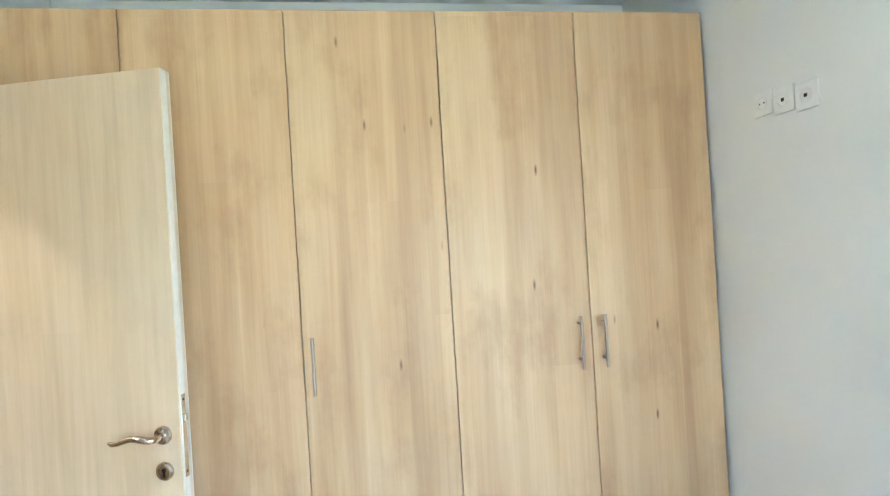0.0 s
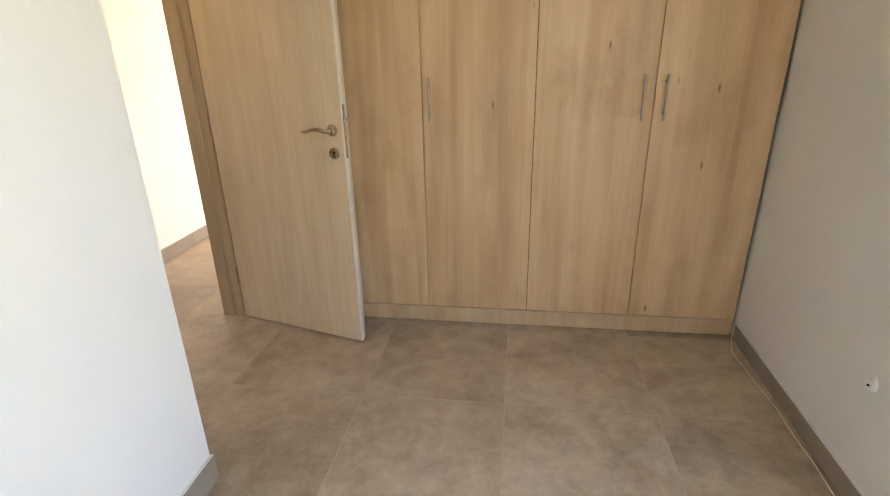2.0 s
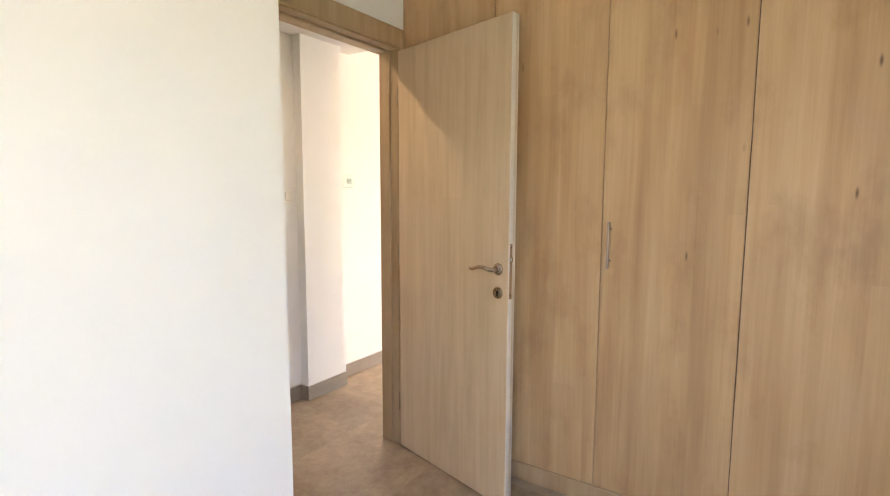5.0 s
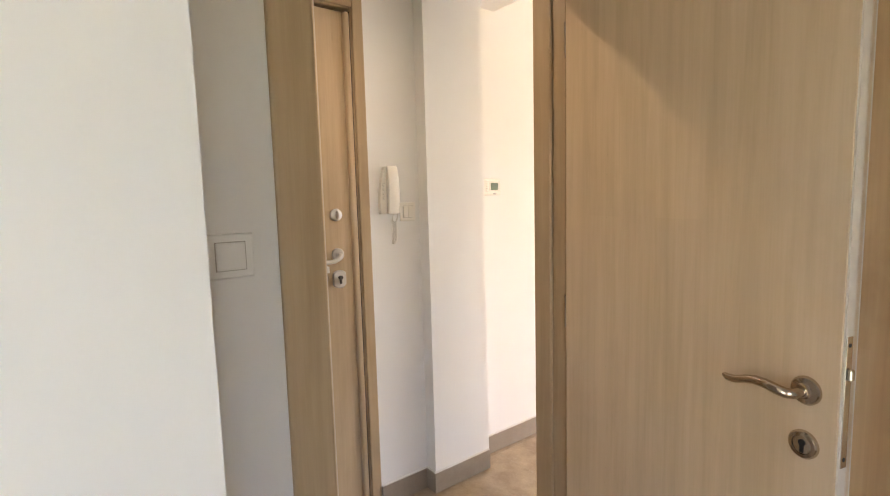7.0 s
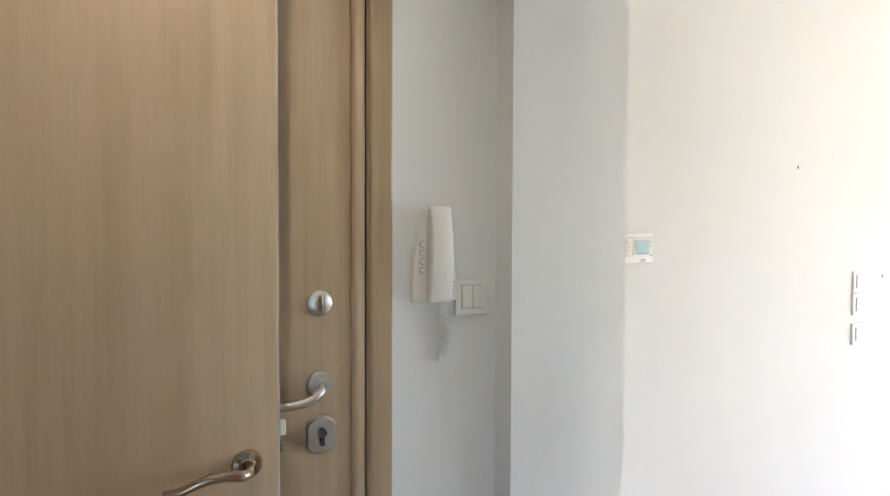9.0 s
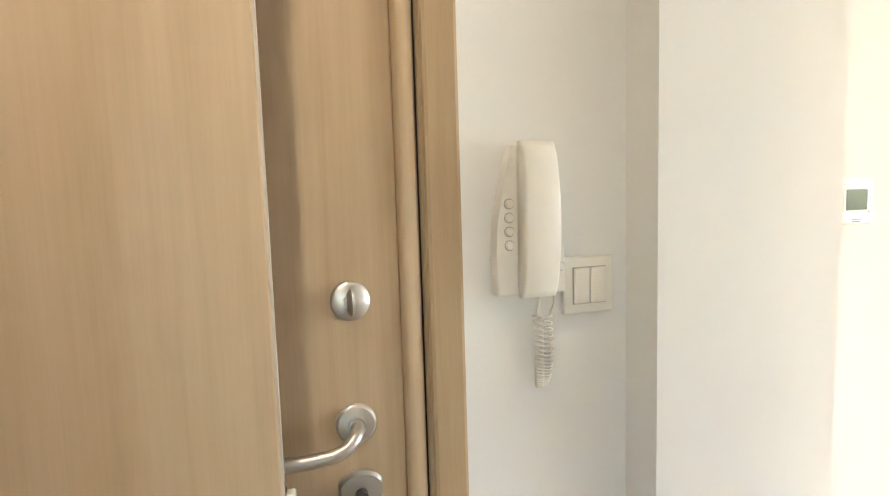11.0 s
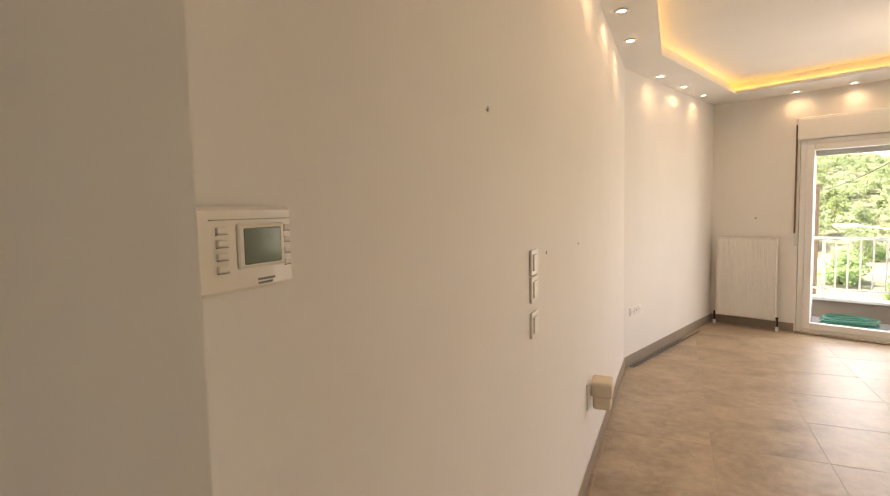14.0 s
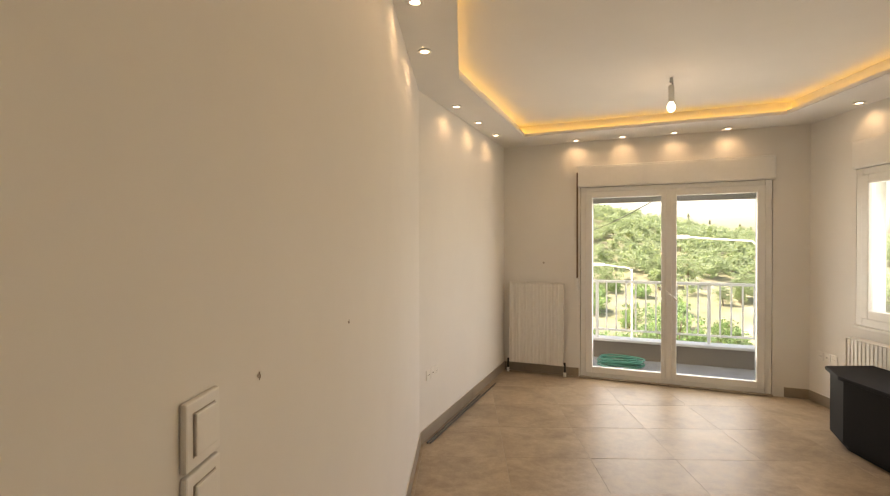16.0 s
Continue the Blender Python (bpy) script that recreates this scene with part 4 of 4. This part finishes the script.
def window_frame(top, x0, x1, z0, z1, y, w=0.05, deep=0.07, sill=True):
    for a, b, c, d in ((x0, x0 + w, z0, z1), (x1 - w, x1, z0, z1), (x0 + w, x1 - w, z1 - w, z1), (x0 + w, x1 - w, z0, z0 + w * (1 if sill else 0.6))):
        bm = bm_new()
        box(bm, (a, y, c), (b, y + deep, d), 0.006, 2)
        part("frame_bar", bm, PVC, top)


def shutter_box(top, x0, x1, z0, z1):
    bm = bm_new()
    box(bm, (x0, -0.022, z0), (x1, 0.20, z1), 0.006, 2)
    part("shutter_box", bm, PVC, top, "cream roller shutter box")
    bm = bm_new()
    box(bm, (x0 + 0.01, -0.026, z0 + 0.012), (x1 - 0.01, -0.021, z1 - 0.02), 0.003)
    part("box_cover", bm, PVC, top)


B0, B1 = 0.905, 2.765
ZT = 2.155
top = thing("window_1", FAR, "white plastic double balcony door, shut, with clear glass", "balcony door")
top["kind"] = "structure"
window_frame(top, B0, B1, 0.0, ZT, 0.0, 0.06)
BM_ = 1.825
for a, b in ((B0 + 0.055, BM_ - 0.001), (BM_ + 0.001, B1 - 0.055)):
    glazed_leaf(top, a, b, 0.055, ZT - 0.045, -0.012)
bm = bm_new()
box(bm, (BM_ - 0.03, -0.022, 0.07), (BM_ + 0.03, -0.008, ZT - 0.06), 0.006, 2)
part("centre_strip", bm, PVC, top)
bm = bm_new()
rod(bm, (BM_ - 0.012, -0.02, 1.0), (BM_ - 0.012, -0.055, 1.0), 0.009)
sweep(bm, [(BM_ - 0.012, -0.052, 1.0), (BM_ + 0.03, -0.056, 0.97), (BM_ + 0.085, -0.056, 0.915)], [0.010, 0.010, 0.007], 10)
part("handle", bm, PVC, top, smooth=True)
bm = bm_new()
for x in (B0 - 0.006, BM_ - 0.045, B1 - 0.012):
    for z in (0.25, 1.9):
        rod(bm, (x, -0.016, z - 0.04), (x, -0.016, z + 0.04), 0.008, n=8)
part("hinges", bm, PVC, top)
shutter_box(top, B0 - 0.03, B1 + 0.03, ZT + 0.004, 2.40)
bm = bm_new()
box(bm, (B0 - 0.01, -0.05, 0.004), (B1 + 0.01, 0.02, 0.018), 0.004)
part("threshold", bm, SKIRT, top)
bm = bm_new()
box(bm, (B0 + 0.07, 0.10, ZT - 0.175), (B1 - 0.07, 0.13, ZT + 0.05))
part("shutter_curtain", bm, GREYBAR, top, "grey bottom slat of the raised roller shutter")
for x in (B0 + 0.06, B1 - 0.125):
    bm = bm_new()
    box(bm, (x, 0.085, 0.02), (x + 0.065, 0.14, ZT), 0.003)
    part("shutter_rail", bm, RAILGREY, top)

top = thing("shutter_strap", FAR @ pose(0.868, 0, 0), "brown shutter strap with white wall winder", "shutter strap")
bm = bm_new()
box(bm, (-0.009, -0.012, 1.05), (0.009, -0.0105, 2.37))
part("strap", bm, STRAP, top)
bm = bm_new()
box(bm, (-0.018, -0.022, 0.985), (0.018, 0.0, 1.13), 0.006, 2)
part("winder", bm, PLASTIC, top)
bm = bm_new()
box(bm, (-0.014, -0.02, 2.33), (0.014, 0.0, 2.40), 0.004)
part("guide", bm, PLASTIC, top)

# side window
SIDE = pose(CORNER2.x, CORNER2.y, 0, 0, 0, -90)
top = thing("window_2", SIDE, "white plastic side window with roller shutter box", "window")
top["kind"] = "structure"
window_frame(top, 0.575, 1.94, 0.826, 2.155, 0.0, 0.07)
for a, b in ((0.64, 1.256), (1.258, 1.875)):
    glazed_leaf(top, a, b, 0.89, 2.10, -0.012)
shutter_box(top, 0.55, 1.96, 2.159, 2.398)
bm = bm_new()
box(bm, (0.555, -0.018, 0.80), (1.96, 0.02, 0.825), 0.004)
part("sill", bm, PVC, top)
for x, kd in ((0.165, "socket"), (0.25, "aerial"), (0.335, "socket")):
    plate_on("wall_socket", SIDE @ Matrix.Translation((x, 0, 0.465)) @ Matrix(((1, 0, 0, 0), (0, 0, -1, 0), (0, 1, 0, 0), (0, 0, 0, 1))), 0.08, 0.08, "white wall socket by the side window", "socket", kind=kd)

top = thing("wall_plug", FAR @ Matrix.Translation((0.48, 0, 1.30)) @ Matrix(((1, 0, 0, 0), (0, 0, -1, 0), (0, 1, 0, 0), (0, 0, 0, 1))), "small grey wall plug above the radiator", "wall plug")
bm = bm_new()
lathe(bm, [(0.012, -0.002), (0.012, 0.002), (0.004, 0.003)], n=12)
part("sleeve", bm, SWGAP, top)

# bedroom balcony door
BED = SKEW @ pose(XR, 0.62, 0, 0, 0, -90)
top = thing("window_3", BED, "white plastic bedroom balcony door, shut", "balcony door")
top["kind"] = "structure"
window_frame(top, 1.96, 3.15, 0.0, 2.19, 0.06, 0.06)
for a, b in ((2.015, 2.554), (2.556, 3.095)):
    glazed_leaf(top, a, b, 0.06, 2.14, 0.05)

# living room side door: unseen, added to let light onto the long wall
top = thing("window_5", SIDE, "white plastic glazed side door, unseen, added to light the long wall", "balcony door")
top["kind"] = "structure"
K0, K1 = CORNER2.y - 2.9, CORNER2.y - 1.5
window_frame(top, K0, K1, 0.0, 2.2, 0.05, 0.06)
for a, b in ((K0 + 0.055, (K0 + K1) / 2 - 0.001), ((K0 + K1) / 2 + 0.001, K1 - 0.055)):
    glazed_leaf(top, a, b, 0.06, 2.15, 0.04)

# bedroom back window: unseen, added as an opening for fill light
BACK = pose(XR, -4.0, 0, 0, 0, 180)
top = thing("window_4", BACK, "white plastic bedroom window, unseen, added for fill light", "window")
top["kind"] = "structure"
window_frame(top, 0.23, 1.18, 0.85, 2.15, 0.03, 0.06)
for a, b in ((0.285, 0.704), (0.706, 1.125)):
    glazed_leaf(top, a, b, 0.905, 2.10, 0.02)

# ---- black cabinet by the side window ----
top = thing("low_cabinet", pose(2.42, 5.05, 0), "low black lacquered stand beside the side window", "stand")
bm = bm_new()
prism(bm, [(-0.30, -0.10), (-0.17, 0.22), (0.28, 0.24), (0.28, -0.95), (-0.17, -0.95), (-0.30, -0.75)], 0.52, 0.55)
bmesh.ops.bevel(bm, geom=bm.edges[:], offset=0.006, segments=2, profile=0.5, affect="EDGES")
part("tabletop", bm, BLACK, top)
bm = bm_new()
prism(bm, [(-0.26, -0.10), (-0.15, 0.19), (0.26, 0.21), (0.26, -0.92), (-0.15, -0.92), (-0.26, -0.74)], 0.05, 0.53)
part("body", bm, BLACK, top)
bm = bm_new()
prism(bm, [(-0.22, -0.1), (-0.12, 0.15), (0.22, 0.17), (0.22, -0.88), (-0.12, -0.88), (-0.22, -0.7)], 0.0, 0.05)
part("plinth", bm, BLACK, top)


# ---- lights ----
def spotlight(x, y, power=0.72, z=H, cone=148, color=(1.0, 0.74, 0.45)):
    top = thing("recessed_spotlight", pose(x, y, z), "white recessed ceiling spotlight, switched on", "spotlight", "spotlights in the soffit")
    bm = bm_new()
    lathe(bm, [(0.030, -0.001), (0.043, -0.002), (0.045, -0.006), (0.040, -0.009), (0.031, -0.006)])
    part("trim_ring", bm, PVC, top, smooth=True)
    bm = bm_new()
    lathe(bm, [(0.031, -0.0045), (0.031, -0.0055), (0.020, -0.0065), (0.0, -0.007)])
    part("lens", bm, SPOT, top, smooth=True)
    lamp("spot_light", "SPOT", pose(x, y, z - 0.012), power, color, cone=cone, blend=0.8, soft=0.02)


spotlight(-0.37, -0.62, 1.05, 2.335, 168, (1.0, 0.84, 0.60))
for y in (2.28, 2.91, 3.543, 4.164):
    spotlight(XW + 0.105, y)
for s in (0.52, 1.13, 1.74):
    p = BEND + SECD * s + SECN * 0.11
    spotlight(p.x, p.y)
for s in (0.87, 1.36, 1.87, 2.36):
    p = CORNER + U * s - N * 0.12
    spotlight(p.x, p.y)
for y in (5.42, 4.75, 4.1):
    spotlight(CORNER2.x - 0.12, y)

top = thing("pendant_bulb", pose(0.98, 5.13, 0), "bare lit bulb in a white lampholder on a short cord", "pendant lamp")
bm = bm_new()
lathe(bm, [(0.012, TOP), (0.012, TOP - 0.02), (0.016, TOP - 0.03), (0.006, TOP - 0.04)])
part("ceiling_hook", bm, GREYBAR, top)
bm = bm_new()
sweep(bm, [(0, 0, TOP - 0.03), (0.012, 0, TOP - 0.05), (0.006, 0, TOP - 0.075), (0, 0, TOP - 0.09)], 0.006, 8)
part("cord", bm, GREYBAR, top)
bm = bm_new()
lathe(bm, [(0.010, 2.755), (0.021, 2.745), (0.021, 2.625), (0.016, 2.62)])
part("lampholder", bm, PLASTIC, top, smooth=True)
bm = bm_new()
lathe(bm, [(0.014, 2.622), (0.020, 2.614), (0.028, 2.598), (0.031, 2.582), (0.029, 2.566), (0.021, 2.553), (0.008, 2.546)])
part("bulb", bm, BULB, top, smooth=True)
lamp("bulb_light", "POINT", pose(0.98, 5.13, 2.50), 0.25, (1.0, 0.82, 0.6))

# ---- balcony ----
bm = bm_new()
box(bm, (-0.3, 0.25, -0.20), (3.6, 1.50, -0.03))
structure("balcony_floor", bm, PAVER, "grey stone balcony floor", "balcony floor", FAR)
bm = bm_new()
box(bm, (-0.3, 1.26, -0.03), (3.6, 1.42, 0.20))
structure("balcony_kerb", bm, STONE, "dark stone kerb of the balcony", "kerb", FAR)
bm = bm_new()
box(bm, (-0.3, 1.22, 0.20), (3.6, 1.46, 0.235), 0.006)
structure("balcony_coping", bm, SILLSTONE, "white marble coping on the balcony kerb", "coping", FAR)


def railing():
    top = thing("balcony_railing", FAR @ pose(-0.25, 1.34, 0), "white painted metal balcony railing with upright bars", "railing")
    bm = bm_new()
    box(bm, (0, -0.028, 0.985), (3.8, 0.028, 1.02), 0.006, 2)
    part("handrail", bm, RAILPAINT, top)
    bm = bm_new()
    box(bm, (0, -0.012, 0.33), (3.8, 0.012, 0.355), 0.002)
    part("bottom_rail", bm, RAILPAINT, top)
    x = 0.06
    k = 0
    while x < 3.8:
        post = k % 11 == 9
        bm = bm_new()
        r = 0.019 if post else 0.0095
        box(bm, (x - r, -r, 0.235 if post else 0.35), (x + r, r, 0.99), 0.002)
        part("post" if post else "baluster", bm, RAILPAINT, top)
        x += 0.125
        k += 1


railing()
top = thing("garden_hose", FAR @ pose(1.28, 0.80, -0.03), "coiled green garden hose lying on the balcony floor", "hose")
bm = bm_new()
pts = []
for s in np.linspace(0, 1, 220):
    a = s * math.tau * 9
    r = 0.20 + 0.045 * math.sin(s * 23)
    pts.append((r * math.cos(a) * 1.15, r * math.sin(a) * 0.8, 0.014 + 0.10 * s + 0.006 * math.sin(a * 2.3)))
sweep(bm, pts, 0.010, 7)
part("coil", bm, RUBBER, top, smooth=True)

# ---- outside: hillside with pines, lamp posts ----
OUT = Vector((N.x, N.y))


def hill(x, y):
    """Height of the ground: a dip below the balcony, then a slope that climbs away and to the west."""
    p = Vector((x, y)) - CORNER
    d, s = p.dot(OUT), p.dot(U)
    t = max(0.0, min(1.0, (d - 14) / 95))
    rise = t * t * (3 - 2 * t)
    west = max(-1.0, min(1.0, -s / 22))
    h = -8.5 + rise * (12.6 + 4.4 * west) + 1.2 * noise.noise((x * 0.03, y * 0.03, 0.3)) * min(1.0, max(0, d) / 20) + 0.25 * noise.noise((x * 0.2, y * 0.2, 4.0))
    return h - max(0.0, (d - 125) * 0.05)


bm = bm_new()
gx = sorted({*np.linspace(-900, -120, 10), *np.linspace(-120, 150, 61), *np.linspace(150, 900, 10)})
gy = sorted({*np.linspace(-500, -10, 8), *np.linspace(-10, 170, 61), *np.linspace(170, 900, 10)})
grid = [[bm.verts.new((x, y, hill(x, y))) for x in gx] for y in gy]
for j in range(len(gy) - 1):
    for i in range(len(gx) - 1):
        bm.faces.new((grid[j][i], grid[j][i + 1], grid[j + 1][i + 1], grid[j + 1][i]))
ground = structure("ground", bm, EARTH, "dry grassy hillside with bare pale earth", "ground")
for p in ground.data.polygons:
    p.use_smooth = True


def clump(bm, c, size, n, rng):
    """A tuft of small bent leaf faces."""
    for _ in range(2 * n):
        d = Vector((rng.gauss(0, 1), rng.gauss(0, 1), rng.gauss(0, 0.7)))
        p = Vector(c) + d.normalized() * size * rng.random() ** 0.4
        a = Vector((rng.gauss(0, 1), rng.gauss(0, 1), rng.gauss(0, 0.6))).normalized() * size * 0.33
        b = a.orthogonal().normalized() * size * 0.18
        v = [bm.verts.new(p + q) for q in (-a, b, a, -b + Vector((0, 0, -size * 0.1)))]
        bm.faces.new((v[0], v[1], v[2]))
        bm.faces.new((v[0], v[2], v[3]))


def tree(name, seed, height, label, kind):
    rng = random.Random(seed)
    top = thing(name, pose(0, 0, -200), label, "tree", "trees on the hillside")
    bm = bm_new()
    if kind == "pine":
        lean = rng.uniform(-0.5, 0.5)
        trunk = [(lean * (s ** 1.5), 0.25 * math.sin(3 * s + seed), s * height * 0.8) for s in np.linspace(0, 1, 7)]
        sweep(bm, trunk, [0.17 * (1 - 0.75 * s) for s in np.linspace(0, 1, 7)], 7)
        tips = []
        for k in range(13):
            s = 0.38 + 0.58 * k / 12
            a = k * 2.4 + rng.random()
            base = Vector(trunk[min(6, int(s * 6))])
            reach = height * (0.30 - 0.20 * abs(s - 0.6)) * rng.uniform(0.7, 1.2)
            tip = base + Vector((math.cos(a) * reach, math.sin(a) * reach, height * rng.uniform(0.04, 0.14)))
            sweep(bm, [base, (base + tip) / 2 + Vector((0, 0, 0.1)), tip], [0.06, 0.04, 0.02], 5)
            tips += [tip, (base + tip) / 2 + Vector((0, 0, 0.3))]
        tips.append(Vector(trunk[-1]))
        part("trunk", bm, BARK, top, smooth=True)
        bm = bm_new()
        for tip in tips:
            for _ in range(4):
                clump(bm, tip + Vector((rng.gauss(0, 0.45), rng.gauss(0, 0.45), rng.gauss(0.1, 0.3))), rng.uniform(0.28, 0.5), 12, rng)
        part("crown", bm, PINE, top)
    elif kind == "cypress":
        sweep(bm, [(0, 0, 0), (0.02, 0, height * 0.5), (0, 0, height * 0.9)], [0.14, 0.1, 0.03], 7)
        part("trunk", bm, BARK, top)
        bm = bm_new()
        for k in range(150):
            s = rng.random()
            r = height * 0.10 * math.sin(math.pi * min(1, 0.12 + s * 0.9)) * rng.uniform(0.6, 1)
            a = rng.random() * math.tau
            clump(bm, (r * math.cos(a), r * math.sin(a), height * (0.08 + 0.92 * s)), 0.3, 8, rng)
        part("crown", bm, CYPRESS, top)
    else:
        for k in range(6):
            a = k * 1.1
            sweep(bm, [(0, 0, 0), (0.3 * math.cos(a), 0.3 * math.sin(a), height * 0.4), (0.6 * math.cos(a), 0.6 * math.sin(a), height * 0.75)], [0.05, 0.035, 0.012], 5)
        part("stems", bm, BARK, top)
        bm = bm_new()
        for k in range(60):
            a, r = rng.random() * math.tau, height * 0.55 * rng.random() ** 0.5
            clump(bm, (r * math.cos(a), r * math.sin(a), height * rng.uniform(0.15, 0.95) * (1 - 0.4 * r / (height * 0.55))), 0.33, 10, rng)
        part("leaves", bm, BUSH, top)
    return top


rng = random.Random(7)
protos = [tree("pine_tree", 11 + k, h, "green pine with an open irregular crown", "pine") for k, h in enumerate((6.0, 7.0, 5.2, 6.5))]
shrubs = [tree("shrub", 31 + k, h, "bushy light green shrub", "shrub") for k, h in enumerate((2.2, 3.0))]
cypresses = [tree("cypress_tree", 51, 9.0, "slim dark cypress on the ridge", "cypress")]


def planted(proto, used, d, s, scale):
    p = CORNER + OUT * d + U * s
    m = pose(p.x, p.y, hill(p.x, p.y) - 0.1, 0, 0, rng.uniform(0, 360))
    if proto not in used:
        used.add(proto)
        proto.matrix_world = m
        proto.scale = (scale,) * 3
        return
    ob = copy_thing(proto, m)
    ob.scale = (scale,) * 3


used = set()
for k in range(150):
    d = 50 + 60 * rng.random()
    s = rng.uniform(-0.28, 0.40) * d
    bare = noise.noise((d * 0.045, s * 0.045, 2.0))
    if bare < -0.42 and d < 100:
        continue
    planted(rng.choice(protos), used, d, s, rng.uniform(0.36, 0.56))
for k in range(105):
    d = rng.uniform(20, 52)
    s = rng.uniform(-0.36, 0.46) * d
    planted(rng.choice(shrubs), used, d, s, rng.uniform(0.5, 1.25))
for d, s in ((118, 17), (120, 19.3), (119, 21.6), (116, 7), (121, 11.5)):
    planted(cypresses[0], used, d, s, rng.uniform(0.5, 0.65))

# the wood that fills the slope between the single pines
bm = bm_new()
for k in range(1350):
    d = 54 + 74 * rng.random() ** 0.8
    s = rng.uniform(-0.34, 0.5) * d
    if noise.noise((d * 0.05, s * 0.05, 2.0)) < -0.36 and d < 92:
        continue
    p = CORNER + OUT * d + U * s
    z = hill(p.x, p.y)
    tall = rng.uniform(1.6, 3.2)
    for _ in range(7):
        c = (p.x + rng.gauss(0, 0.55), p.y + rng.gauss(0, 0.55), z + tall * rng.uniform(0.3, 1.0))
        clump(bm, c, rng.uniform(0.35, 0.62), 12, rng)
tagged(part("pine_wood", bm, PINE), "dense green pine wood covering the hillside", "wood", kind="stuff")


def street_lamp(x, y, z_top, reach):
    p = Vector((x, y))
    z = hill(p.x, p.y)
    height = z_top - z
    top = thing("street_lamp", pose(p.x, p.y, z, 0, 0, -21.2), "white metal street lamp with a long side arm", "street lamp", "street lamps")
    bm = bm_new()
    rod(bm, (0, 0, -0.2), (0, 0, height), 0.05, 0.038, 12)
    part("pole", bm, RAILPAINT, top, smooth=True)
    bm = bm_new()
    sweep(bm, [(0, 0, height - 0.1), (-0.15, 0, height + 0.05), (-reach * 0.6, 0, height + 0.12), (-reach, 0, height + 0.2)], 0.03, 8)
    part("arm", bm, RAILPAINT, top, smooth=True)
    bm = bm_new()
    box(bm, (-reach - 0.8, -0.15, height + 0.12), (-reach + 0.05, 0.15, height + 0.27), 0.05, 2)
    part("lamp_head", bm, RAILPAINT, top)


street_lamp(9.25, 18.5, 1.52, 2.1)
street_lamp(7.5, 25.8, 0.25, 1.3)

bm = bm_new()
a, b = Vector((5.67, 30.4)), CORNER + U * 3.0 + OUT * 0.26
sweep(bm, [(a.x + (b.x - a.x) * s, a.y + (b.y - a.y) * s, 1.95 + 0.85 * s - 0.25 * math.sin(math.pi * s)) for s in np.linspace(0, 1, 14)], 0.012, 5)
tagged(part("overhead_cable", bm, DARK), "thin dark overhead cable crossing before the hill", "cable")
bm = bm_new()
box(bm, (-0.14, -0.14, -14), (0.14, 0.14, 2.3))
pl = part("cable_pole", bm, BARK)
pl.matrix_world = pose(a.x, a.y, 0)
tagged(pl, "plain wooden pole carrying the cable", "pole")


# ---- floor: tiles of 60 cm on screed ----
bm = bm_new()
prism(bm, [(-1.35, -4.15), (2.95, -4.15), (2.95, 6.3), (2.736, 6.42), (-0.2, 7.56), (-1.35, 5.0)], -0.20, -0.0009)
floor = structure("floor", bm, GROUT, "taupe cement-look tile floor with pale grout", "floor")
GAP = 0.0016
bm = bm_new()
box(bm, (GAP, GAP, -0.012), (0.6 - GAP, 0.6 - GAP, 0.0), 0.0006)
full = mesh_of("floor_tile", bm, TILE)
for i in range(-4, 4):
    for j in range(-5, 15):
        x, y = 0.866 + 0.6 * i, -1.244 + 0.6 * j
        if x + 0.6 < -1.3 or x > 2.9 or (x > 2.6 and y < 0):
            continue
        corners = [Vector((x + a, y + b)) for a in (0, 0.6) for b in (0, 0.6)]
        sides = [(c - CORNER).dot(OUT) for c in corners]
        if min(sides) > 0.06:
            continue
        if max(sides) > 0.10:
            bm = bm_new()
            bm.from_mesh(full)
            q = CORNER + OUT * 0.05
            bmesh.ops.bisect_plane(bm, geom=bm.verts[:] + bm.edges[:] + bm.faces[:], plane_co=(q.x - x, q.y - y, 0), plane_no=(OUT.x, OUT.y, 0), clear_outer=True)
            me = mesh_of("floor_tile", bm, TILE)
        else:
            me = full
        ob = new("floor_tile", me)
        ob.parent = floor
        ob.location = (x, y, 0)
